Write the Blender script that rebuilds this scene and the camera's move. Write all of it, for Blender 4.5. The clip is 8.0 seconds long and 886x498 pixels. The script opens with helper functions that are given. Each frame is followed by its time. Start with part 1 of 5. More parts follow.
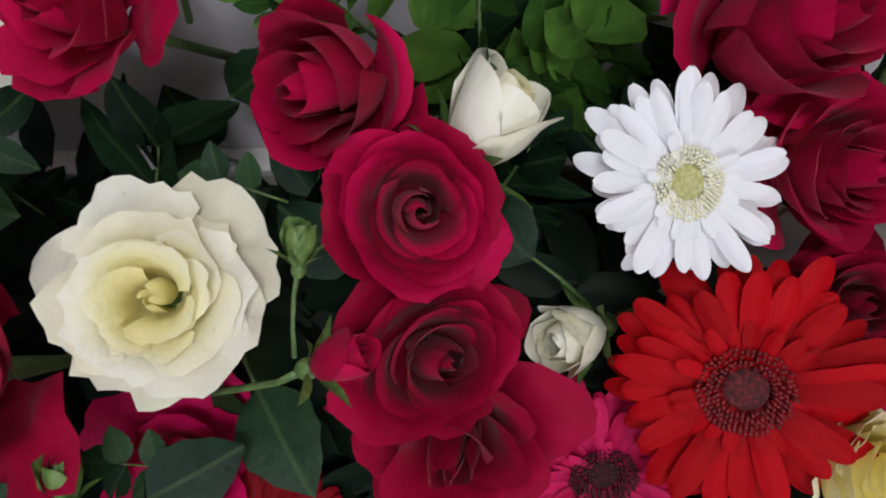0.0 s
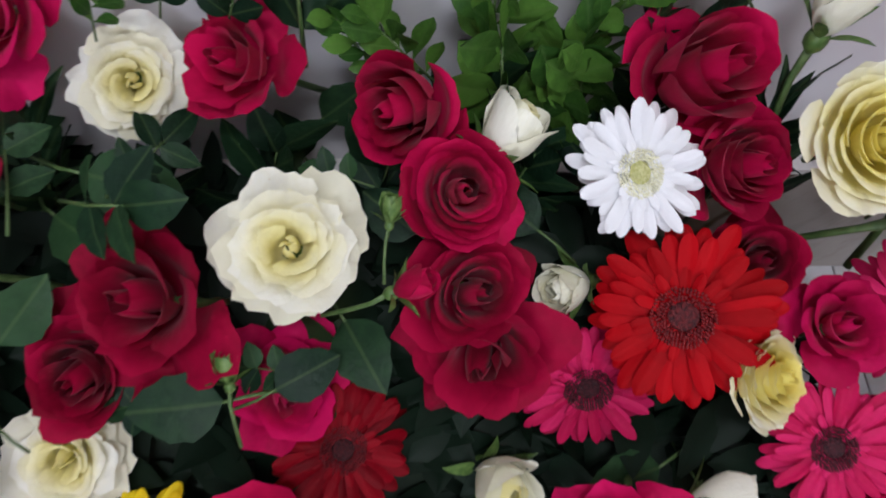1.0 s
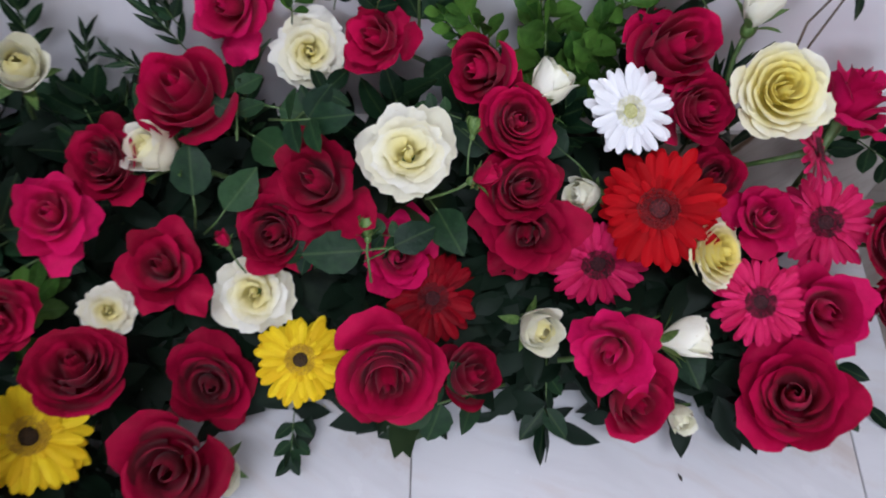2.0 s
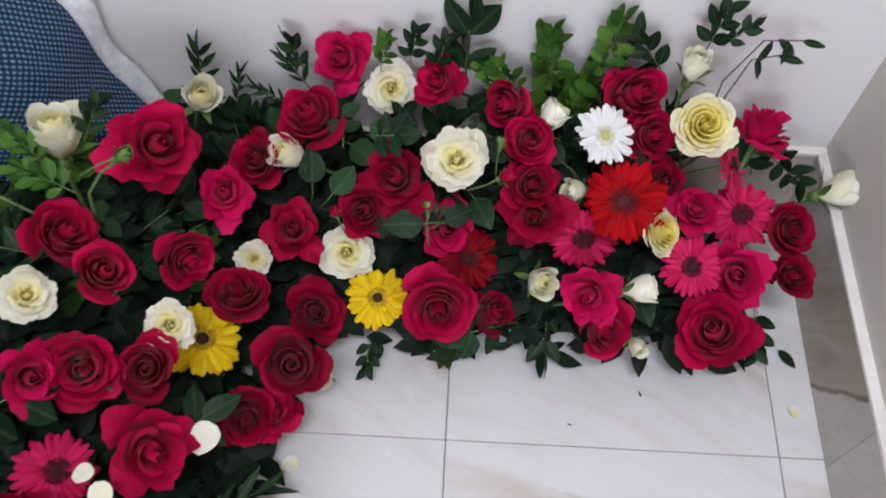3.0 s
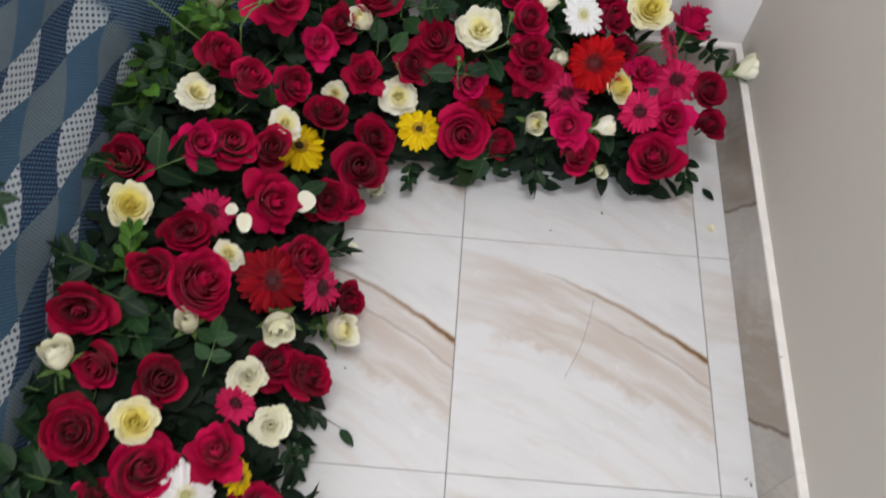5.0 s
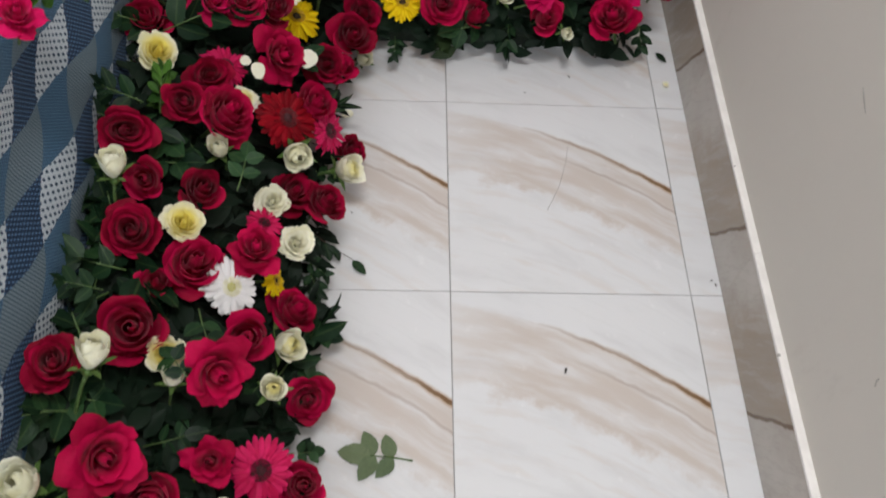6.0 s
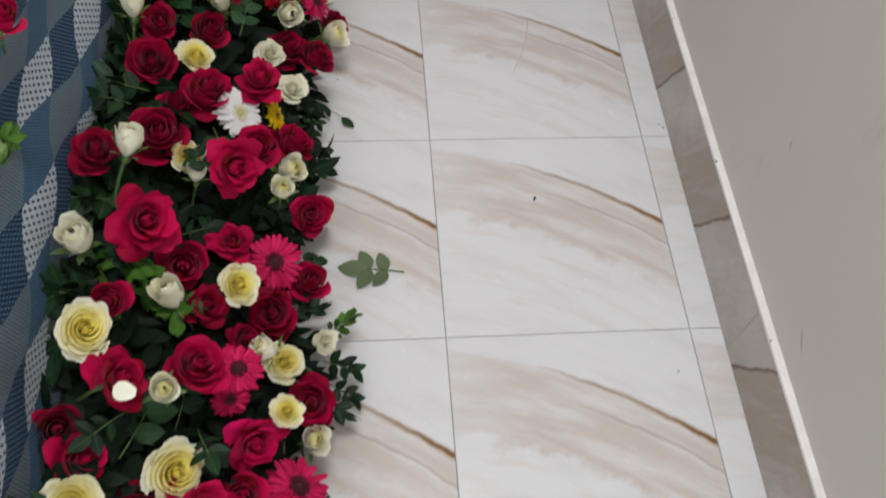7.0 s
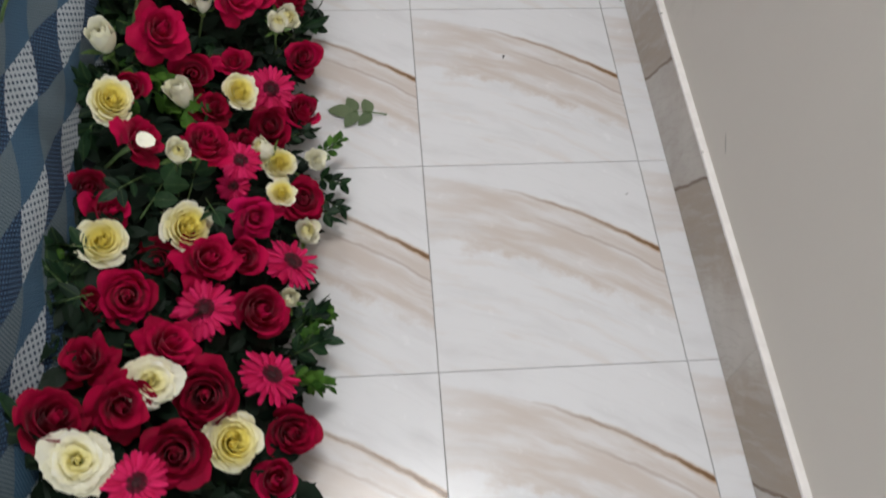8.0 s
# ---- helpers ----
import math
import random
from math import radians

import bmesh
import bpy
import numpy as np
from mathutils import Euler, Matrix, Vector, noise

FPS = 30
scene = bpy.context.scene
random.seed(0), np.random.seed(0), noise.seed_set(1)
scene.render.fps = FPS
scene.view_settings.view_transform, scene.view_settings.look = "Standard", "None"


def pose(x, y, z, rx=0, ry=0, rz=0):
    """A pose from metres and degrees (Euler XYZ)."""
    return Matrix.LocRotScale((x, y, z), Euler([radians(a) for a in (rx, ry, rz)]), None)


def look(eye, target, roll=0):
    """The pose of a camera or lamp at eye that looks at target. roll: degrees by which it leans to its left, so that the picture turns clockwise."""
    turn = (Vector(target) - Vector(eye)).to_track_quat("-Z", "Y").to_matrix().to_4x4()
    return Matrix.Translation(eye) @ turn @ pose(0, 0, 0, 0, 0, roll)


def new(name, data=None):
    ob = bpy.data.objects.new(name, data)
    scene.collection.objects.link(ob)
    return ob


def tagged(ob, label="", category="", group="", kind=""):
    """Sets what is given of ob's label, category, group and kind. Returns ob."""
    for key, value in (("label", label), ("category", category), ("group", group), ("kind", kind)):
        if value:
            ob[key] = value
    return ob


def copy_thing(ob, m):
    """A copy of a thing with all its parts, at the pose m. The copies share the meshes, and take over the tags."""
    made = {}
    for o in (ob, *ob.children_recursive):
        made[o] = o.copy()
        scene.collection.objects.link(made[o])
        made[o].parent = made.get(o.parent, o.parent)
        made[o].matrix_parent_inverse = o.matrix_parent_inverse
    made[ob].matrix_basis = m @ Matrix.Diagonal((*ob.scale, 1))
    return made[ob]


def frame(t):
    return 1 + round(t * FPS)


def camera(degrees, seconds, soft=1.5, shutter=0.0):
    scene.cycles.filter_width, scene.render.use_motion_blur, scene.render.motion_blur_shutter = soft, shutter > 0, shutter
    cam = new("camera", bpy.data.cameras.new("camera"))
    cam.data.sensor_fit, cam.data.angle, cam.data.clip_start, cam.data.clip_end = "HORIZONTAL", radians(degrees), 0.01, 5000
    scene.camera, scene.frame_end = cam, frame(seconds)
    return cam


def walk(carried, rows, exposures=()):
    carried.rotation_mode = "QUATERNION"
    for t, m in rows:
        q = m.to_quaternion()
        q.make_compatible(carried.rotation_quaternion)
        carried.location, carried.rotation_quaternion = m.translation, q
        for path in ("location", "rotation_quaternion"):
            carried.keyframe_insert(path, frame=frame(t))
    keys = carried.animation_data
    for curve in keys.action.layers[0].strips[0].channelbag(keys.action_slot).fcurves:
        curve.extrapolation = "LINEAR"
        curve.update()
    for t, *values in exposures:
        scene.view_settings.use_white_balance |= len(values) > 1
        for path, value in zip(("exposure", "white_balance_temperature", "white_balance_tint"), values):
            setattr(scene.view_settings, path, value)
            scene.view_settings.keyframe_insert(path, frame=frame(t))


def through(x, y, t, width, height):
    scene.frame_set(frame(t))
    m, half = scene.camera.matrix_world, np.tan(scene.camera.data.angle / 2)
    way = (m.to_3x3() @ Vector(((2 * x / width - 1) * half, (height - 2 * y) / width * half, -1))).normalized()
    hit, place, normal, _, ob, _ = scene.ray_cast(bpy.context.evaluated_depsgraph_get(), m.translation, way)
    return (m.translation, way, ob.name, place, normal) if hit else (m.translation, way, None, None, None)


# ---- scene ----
cam = camera(56.0, 8.0, soft=1.9, shutter=0.3)
PATH = [
    (0, (0.071, 1.333, 0.482), (0.183, 2.227, -1.304), 5.2),
    (0.5, (0.059, 1.31, 0.517), (0.184, 2.231, -1.255), 5.7),
    (1, (0.046, 1.25, 0.583), (0.163, 2.211, -1.167), 5.2),
    (1.5, (0.031, 1.173, 0.654), (0.091, 2.137, -1.097), 3.0),
    (2, (0.025, 1.069, 0.737), (0.025, 2.08, -0.989), 1.0),
    (2.2, (0.014, 1.021, 0.789), (0.015, 2.045, -0.929), 1.2),
    (3.3, (0.008, 0.844, 1.061), (-0.054, 1.838, -0.673), 0.2),
    (3.5, (0.002, 0.812, 1.111), (-0.051, 1.769, -0.645), 0.8),
    (4, (0.012, 0.762, 1.174), (-0.039, 1.675, -0.605), 1.3),
    (4.2, (0.026, 0.731, 1.198), (-0.03, 1.656, -0.574), 1.9),
    (5.3, (-0.071, 0.359, 1.205), (-0.03, 1.38, -0.515), 5.9),
    (5.5, (-0.092, 0.295, 1.194), (-0.016, 1.307, -0.529), 6.4),
    (6, (-0.096, 0.169, 1.199), (0.026, 1.187, -0.518), 7.0),
    (6.5, (-0.1, 0.008, 1.195), (0.052, 1.038, -0.513), 8.0),
    (7, (-0.125, -0.164, 1.198), (0.063, 0.871, -0.503), 7.2),
    (7.5, (-0.136, -0.332, 1.208), (0.053, 0.688, -0.502), 6.2),
    (8, (-0.103, -0.503, 1.209), (0.076, 0.524, -0.498), 6.5),
]
walk(cam, [(t, look(eye, target, roll)) for t, eye, target, roll in PATH], [(0, -0.02, 6050, 15), (2, 0.18, 5650, 17), (3.5, 0.11, 6250, 12), (5.5, 0.0, 6400, 10), (8, -0.34, 6400, 10)])

# ---- world and lamps ----
world = bpy.data.worlds.new("world")
scene.world = world
world.use_nodes = True
sky = world.node_tree.nodes.new("ShaderNodeTexSky")
sky.sky_type, sky.sun_disc = "NISHITA", False
sky.sun_elevation, sky.sun_rotation = radians(40), radians(200)
world.node_tree.links.new(sky.outputs[0], world.node_tree.nodes["Background"].inputs[0])
world.node_tree.nodes["Background"].inputs[1].default_value = 0.1


def area_lamp(name, eye, target, sx, sy, watts, color):
    data = bpy.data.lights.new(name, "AREA")
    data.shape, data.size, data.size_y = "RECTANGLE", sx, sy
    data.energy, data.color = watts, color
    ob = new(name, data)
    ob.matrix_world = look(eye, target)
    return ob


area_lamp("window_daylight", (-0.75, -2.62, 1.55), (-0.75, 0.0, 1.35), 1.9, 1.5, 48, (0.95, 0.975, 1.0))
area_lamp("ceiling_daylight_lamp", (0.02, 0.35, 2.60), (0.02, 0.35, 0.0), 0.70, 0.30, 26, (1.0, 0.985, 0.965))


# ---- small helpers ----
def smooth(me):
    for p in me.polygons:
        p.use_smooth = True


def mesh_of(name, bm, material, soft=True):
    me = bpy.data.meshes.new(name)
    bm.to_mesh(me)
    bm.free()
    if soft:
        smooth(me)
    me.materials.append(material)
    return me


def part(name, bm, material, parent=None, label="", soft=True):
    me = bm if isinstance(bm, bpy.types.Mesh) else mesh_of(name, bm, material, soft)
    ob = new(name, me)
    if parent is not None:
        ob.parent = parent
    if label:
        ob["label"] = label
    return ob


def box_into(bm, lo, hi):
    lo, hi = Vector(lo), Vector(hi)
    made = bmesh.ops.create_cube(bm, size=1.0, matrix=Matrix.LocRotScale((lo + hi) / 2, None, hi - lo))
    return made["verts"]


def box(lo, hi, bevel=0.0):
    bm = bmesh.new()
    box_into(bm, lo, hi)
    if bevel:
        bmesh.ops.bevel(bm, geom=bm.edges[:], offset=bevel, segments=2, affect="EDGES")
    return bm


def tube(points, radii, sides=6):
    bm = bmesh.new()
    rings = []
    for i, p in enumerate(points):
        p = Vector(p)
        a, b = Vector(points[max(i - 1, 0)]), Vector(points[min(i + 1, len(points) - 1)])
        q = (b - a).to_track_quat("Z", "Y")
        rings.append([bm.verts.new(p + q @ Vector((radii[i] * math.cos(k * 2 * math.pi / sides), radii[i] * math.sin(k * 2 * math.pi / sides), 0))) for k in range(sides)])
    for r0, r1 in zip(rings, rings[1:]):
        for k in range(sides):
            bm.faces.new((r0[k], r0[(k + 1) % sides], r1[(k + 1) % sides], r1[k]))
    bm.faces.new(rings[-1])
    bm.faces.new(rings[0][::-1])
    return bm


def facing(place, way, size, spin=0.0):
    """A thing built round +z and of size 1, set so that it faces way."""
    q = Vector(way).to_track_quat("Z", "Y")
    return Matrix.Translation(place) @ q.to_matrix().to_4x4() @ Matrix.Rotation(spin, 4, "Z") @ Matrix.Diagonal((size, size * random.uniform(0.86, 1.06), size, 1))


def along(place, way, normal, size):
    """A thing built along +y with its upper side to +z."""
    y = Vector(way).normalized()
    z = (Vector(normal) - y * y.dot(Vector(normal))).normalized()
    x = y.cross(z)
    return Matrix.Translation(place) @ Matrix((x, y, z)).transposed().to_4x4() @ Matrix.Scale(size, 4)


# ---- materials ----
class Nodes:
    """Shorthand for a node material."""

    def __init__(self, name, roughness=0.5):
        self.m = bpy.data.materials.new(name)
        self.m.use_nodes = True
        self.t = self.m.node_tree
        self.b = self.t.nodes["Principled BSDF"]
        self.b.inputs["Roughness"].default_value = roughness

    def put(self, a, socket):
        if isinstance(a, bpy.types.NodeSocket):
            self.t.links.new(a, socket)
        elif isinstance(a, tuple) and len(a) == 3 and len(socket.default_value) == 4:
            socket.default_value = (*a, 1)
        else:
            socket.default_value = a

    def math(self, op, a, b=0.0, c=0.0, clamp=False):
        n = self.t.nodes.new("ShaderNodeMath")
        n.operation, n.use_clamp = op, clamp
        for s, v in zip(n.inputs, (a, b, c)):
            self.put(v, s)
        return n.outputs[0]

    def step(self, a, lo, hi, to0=0.0, to1=1.0):
        n = self.t.nodes.new("ShaderNodeMapRange")
        n.interpolation_type = "SMOOTHSTEP"
        for s, v in zip(n.inputs, (a, lo, hi, to0, to1)):
            self.put(v, s)
        return n.outputs[0]

    def mix(self, f, a, b, kind="MIX"):
        n = self.t.nodes.new("ShaderNodeMix")
        n.data_type, n.blend_type = "RGBA", kind
        self.put(f, n.inputs[0])
        self.put(a, n.inputs[6])
        self.put(b, n.inputs[7])
        return n.outputs[2]

    def coord(self, which="Object", scale=(1, 1, 1), turn=(0, 0, 0)):
        n = self.t.nodes.new("ShaderNodeTexCoord")
        k = self.t.nodes.new("ShaderNodeMapping")
        k.inputs["Scale"].default_value = scale
        k.inputs["Rotation"].default_value = [radians(v) for v in turn]
        self.t.links.new(n.outputs[which], k.inputs["Vector"])
        return k.outputs[0]

    def noise(self, vec, scale, detail=3.0, rough=0.55):
        n = self.t.nodes.new("ShaderNodeTexNoise")
        self.t.links.new(vec, n.inputs["Vector"])
        n.inputs["Scale"].default_value, n.inputs["Detail"].default_value, n.inputs["Roughness"].default_value = scale, detail, rough
        return n.outputs["Fac"]

    def split(self, vec):
        n = self.t.nodes.new("ShaderNodeSeparateXYZ")
        self.t.links.new(vec, n.inputs[0])
        return n.outputs

    def join(self, x, y, z=0.0):
        n = self.t.nodes.new("ShaderNodeCombineXYZ")
        for s, v in zip(n.inputs, (x, y, z)):
            self.put(v, s)
        return n.outputs[0]

    def random(self):
        return self.t.nodes.new("ShaderNodeObjectInfo").outputs["Random"]

    def bump(self, height, strength, distance=0.002):
        n = self.t.nodes.new("ShaderNodeBump")
        n.inputs["Strength"].default_value, n.inputs["Distance"].default_value = strength, distance
        self.t.links.new(height, n.inputs["Height"])
        self.t.links.new(n.outputs[0], self.b.inputs["Normal"])

    def color(self, c):
        self.put(c, self.b.inputs["Base Color"])


def petal_material(name, deep, light, rough=0.6, sheen=0.06, through=0.15, stain=None, heart=None, reach=0.3):
    """Velvety petal: fine lengthwise veins, blotches, a tone of its own for each petal."""
    n = Nodes(name, rough)
    co = n.coord("Object")
    blotch = n.noise(co, 4.0, 4.0)
    vein = n.noise(n.coord("Object", (26, 26, 3)), 1.0, 2.0)
    f = n.math("ADD", n.math("MULTIPLY", blotch, 0.7), n.math("MULTIPLY", n.random(), 0.55))
    f = n.math("ADD", f, n.math("MULTIPLY", vein, 0.25))
    f = n.step(f, 0.4, 1.1)
    c = n.mix(f, deep, light)
    if heart:  # the pigment deepens towards the flower's axis
        px, py, _ = n.split(co)
        away = n.math("SQRT", n.math("ADD", n.math("MULTIPLY", px, px), n.math("MULTIPLY", py, py)))
        away = n.math("ADD", away, n.math("MULTIPLY", n.math("SUBTRACT", blotch, 0.5), 0.16))
        c = n.mix(n.step(away, reach * 0.35, reach * 1.25, 1.0, 0.0), c, heart)
    if stain:
        spots = n.step(n.noise(co, 13.0, 4.0, 0.7), 0.66, 0.74)
        c = n.mix(n.math("MULTIPLY", spots, 0.45), c, stain)
    n.color(c)
    n.b.inputs["Sheen Weight"].default_value = sheen
    n.b.inputs["Sheen Roughness"].default_value = 0.4
    n.b.inputs["Specular IOR Level"].default_value = 0.10
    n.bump(n.math("ADD", vein, n.math("MULTIPLY", blotch, 3.0 if stain else 1.0)), 0.11 if stain else 0.08, 0.012 if stain else 0.005)
    if through:
        tr = n.t.nodes.new("ShaderNodeBsdfTranslucent")
        n.t.links.new(c, tr.inputs[0])
        mx = n.t.nodes.new("ShaderNodeMixShader")
        mx.inputs[0].default_value = through
        n.t.links.new(n.b.outputs[0], mx.inputs[1])
        n.t.links.new(tr.outputs[0], mx.inputs[2])
        n.t.links.new(mx.outputs[0], n.t.nodes["Material Output"].inputs[0])
    return n.m


RED = {
    "crimson": petal_material("crimson_petal", (0.310, 0.0014, 0.031), (0.570, 0.0035, 0.073), through=0.20),
    # dark red roses, and crimson ones whose shadow is put into the petal colour
    "dark": petal_material("dark_and_shaded_red_petal", (0.200, 0.001, 0.017), (0.420, 0.0025, 0.045), through=0.20),
    "magenta": petal_material("magenta_petal", (0.42, 0.002, 0.056), (0.68, 0.006, 0.118), through=0.20),
}
CREAM = petal_material("cream_petal", (0.92, 0.89, 0.68), (0.97, 0.96, 0.86), 0.5, 0.1, 0.32, (0.58, 0.42, 0.22), (0.96, 0.90, 0.46), 0.26)
YELLOW = petal_material("yellow_heart_petal", (0.92, 0.89, 0.62), (0.97, 0.96, 0.84), 0.5, 0.1, 0.32, None, (0.96, 0.86, 0.24), 0.38)
IVORY = petal_material("ivory_bud_petal", (0.92, 0.90, 0.68), (0.97, 0.96, 0.82), 0.5, 0.1, 0.2, (0.55, 0.42, 0.24))
GERBERA = {
    "white": petal_material("white_gerbera_petal", (0.88, 0.88, 0.88), (0.94, 0.94, 0.95), 0.5, 0.05, 0.2),
    "red": petal_material("red_gerbera_petal", (0.30, 0.001, 0.003), (0.45, 0.001, 0.005), 0.6, 0.0, 0.10, None, (0.17, 0.001, 0.003), 0.26),
    "dark": petal_material("dark_gerbera_petal", (0.13, 0.001, 0.005), (0.27, 0.001, 0.009), 0.55, 0.05, 0.12),
    "pink": petal_material("pink_gerbera_petal", (0.52, 0.006, 0.070), (0.72, 0.022, 0.140), 0.5, 0.08, 0.2, None, (0.30, 0.003, 0.040), 0.24),
    "yellow": petal_material("yellow_gerbera_petal", (0.78, 0.50, 0.002), (0.90, 0.68, 0.008), 0.5, 0.05, 0.2),
}


def leaf_material(name, deep, light, rough):
    n = Nodes(name, rough)
    co = n.coord("Object")
    x = n.math("ABSOLUTE", n.split(co)[0])
    rib = n.step(x, 0.012, 0.03, 1.0, 0.0)
    f = n.math("ADD", n.math("MULTIPLY", n.noise(co, 5.0), 0.6), n.math("MULTIPLY", n.random(), 0.6))
    c = n.mix(n.step(f, 0.25, 0.95), deep, light)
    c = n.mix(n.math("MULTIPLY", rib, 0.18), c, (0.12, 0.19, 0.06))
    n.color(c)
    n.b.inputs["Specular IOR Level"].default_value = 0.14
    n.bump(n.math("SUBTRACT", n.math("MULTIPLY", n.noise(co, 9.0), 0.6), rib), 0.10, 0.02)
    return n.m


LEAF_DARK = leaf_material("dark_leaf", (0.005, 0.016, 0.008), (0.015, 0.042, 0.017), 0.42)
LEAF_ROSE = leaf_material("rose_leaf", (0.006, 0.020, 0.010), (0.024, 0.064, 0.022), 0.46)
LEAF_BRIGHT = leaf_material("bright_leaf", (0.022, 0.068, 0.011), (0.085, 0.190, 0.028), 0.40)
# near-black leaf green: the shade between the blooms is put into the colour
LEAF_SHADED = leaf_material("shaded_leaf", (0.003, 0.007, 0.004), (0.007, 0.018, 0.009), 0.55)
LEAF_DULL = leaf_material("limp_leaf", (0.085, 0.125, 0.065), (0.150, 0.190, 0.105), 0.6)


def plain(name, a, b, rough=0.6, scale=30.0, bump=0.3, distance=0.002):
    n = Nodes(name, rough)
    co = n.coord("Object")
    k = n.noise(co, scale, 5.0)
    n.color(n.mix(n.step(k, 0.3, 0.7), a, b))
    n.bump(k, bump, distance)
    return n.m


STEM = plain("green_stem", (0.060, 0.120, 0.030), (0.120, 0.190, 0.060), 0.5, 9.0, 0.2)
TWIG = plain("dry_twig", (0.060, 0.045, 0.030), (0.120, 0.090, 0.060), 0.7, 20.0)
SEPAL = plain("sepal", (0.060, 0.130, 0.025), (0.150, 0.240, 0.060), 0.5, 6.0, 0.2)
# unseen backing of the bed; its near-black stands for shade in the gaps
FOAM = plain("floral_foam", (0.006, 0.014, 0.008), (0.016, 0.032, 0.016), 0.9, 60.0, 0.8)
DEBRIS = plain("dried_bit", (0.020, 0.018, 0.014), (0.045, 0.040, 0.030), 0.7)
DISK = {
    "white": plain("pale_green_disk", (0.46, 0.46, 0.15), (0.66, 0.64, 0.32), 0.7, 40.0, 0.5, 0.012),
    "red": plain("dark_disk", (0.035, 0.004, 0.006), (0.16, 0.010, 0.012), 0.7, 40.0, 0.5, 0.012),
    "dark": plain("darker_disk", (0.020, 0.003, 0.005), (0.09, 0.006, 0.010), 0.7, 40.0, 0.5, 0.012),
    "pink": plain("maroon_disk", (0.014, 0.002, 0.004), (0.08, 0.005, 0.012), 0.7, 40.0, 0.5, 0.012),
    "yellow": plain("brown_disk", (0.012, 0.006, 0.002), (0.07, 0.035, 0.005), 0.7, 40.0, 0.5, 0.012),
}


def wall_material(name, tone):
    n = Nodes(name, 0.65)
    co = n.coord("Object")
    big = n.noise(co, 1.6, 4.0)
    fine = n.noise(co, 90.0, 3.0)
    scuff = n.step(n.noise(n.coord("Object", (1, 1, 0.35)), 9.0, 5.0, 0.7), 0.62, 0.75)
    c = n.mix(big, tuple(v * 0.93 for v in tone), tone)
    c = n.mix(n.math("MULTIPLY", scuff, 0.2), c, (0.38, 0.33, 0.28))
    n.color(c)
    n.bump(n.math("ADD", n.math("MULTIPLY", fine, 0.5), big), 0.12, 0.004)
    return n.m


WALL = wall_material("painted_wall", (0.77, 0.75, 0.76))
WALL_SIDE = wall_material("painted_side_wall", (0.68, 0.640, 0.578))
CEILING = wall_material("ceiling_paint", (0.80, 0.79, 0.77))


def tile_material():
    """White printed marble tile: one brown vein that sinks to the right, a beige wash and streaks below it."""
    n = Nodes("marble_tile", 0.16)
    co = n.coord("Object")
    x, y, _ = n.split(co)
    u = n.math("MULTIPLY_ADD", x, 2.5, 0.5)
    v = n.math("MULTIPLY_ADD", y, 2.5, 0.5)
    wob = n.math("SUBTRACT", n.noise(co, 16.0, 4.0), 0.5)
    arc = n.math("ADD", n.math("MULTIPLY", u, 0.16), n.math("MULTIPLY", n.math("MULTIPLY", u, u), 0.275))
    f = n.math("ADD", n.math("SUBTRACT", v, 0.96), arc)
    f = n.math("MULTIPLY_ADD", wob, 0.05, f)
    streak = n.noise(n.join(n.math("MULTIPLY", f, 9.0), n.math("MULTIPLY", u, 1.6)), 1.6, 4.0)
    fine = n.noise(n.join(n.math("MULTIPLY", f, 30.0), n.math("MULTIPLY", u, 2.5), 3.0), 1.5, 4.0)
    ragged = n.math("MULTIPLY_ADD", n.noise(co, 18.0, 5.0, 0.65), 0.34, f)
    wash = n.math("MULTIPLY", n.step(f, 0.004, -0.03), n.step(ragged, -0.22, -0.14))
    wash = n.math("MULTIPLY", wash, n.step(streak, 0.30, 0.62, 0.25, 1.0))
    wash = n.math("MULTIPLY", wash, n.step(u, 0.0, 0.35, 0.45, 1.0))
    low = n.math("MULTIPLY", n.step(streak, 0.50, 0.70), n.step(f, 0.02, -0.15))
    cloud = n.step(n.noise(n.join(n.math("MULTIPLY", f, 3.0), u, 9.0), 3.0, 5.0), 0.45, 0.75)
    gray = n.math("ADD", n.math("MULTIPLY", n.step(fine, 0.54, 0.70), 0.16), n.math("MULTIPLY", cloud, 0.45))
    c = n.mix(gray, (0.725, 0.728, 0.742), (0.60, 0.595, 0.603))
    c = n.mix(n.math("MULTIPLY", low, 0.35), c, (0.63, 0.56, 0.51))
    c = n.mix(n.math("MULTIPLY", wash, 0.85), c, (0.575, 0.505, 0.455))
    off = n.math("DIVIDE", n.math("ABSOLUTE", n.math("ADD", f, 0.008)), n.math("MULTIPLY_ADD", u, 0.85, 0.15))
    grow = n.math("MULTIPLY", n.step(u, 0.22, 1.0), n.step(fine, 0.25, 0.55, 0.55, 1.0))
    amber = n.math("MULTIPLY", n.step(off, 0.006, 0.030, 1.0, 0.0), grow)
    c = n.mix(n.math("MULTIPLY", amber, 0.85), c, (0.40, 0.235, 0.095))
    line = n.math("MULTIPLY", n.step(n.math("ABSOLUTE", n.math("SUBTRACT", off, 0.004)), 0.002, 0.011, 1.0, 0.0), grow)
    c = n.mix(n.math("MULTIPLY", line, 0.95), c, (0.17, 0.095, 0.045))
    g = n.math("ABSOLUTE", n.math("ADD", f, 0.115))
    second = n.math("MULTIPLY", n.step(g, 0.001, 0.014, 1.0, 0.0), n.step(u, 0.42, 0.68))
    c = n.mix(n.math("MULTIPLY", second, 0.45), c, (0.36, 0.27, 0.215))
    n.color(c)
    n.put(n.step(n.noise(co, 25.0, 5.0), 0.3, 0.8, 0.16, 0.30), n.b.inputs["Roughness"])
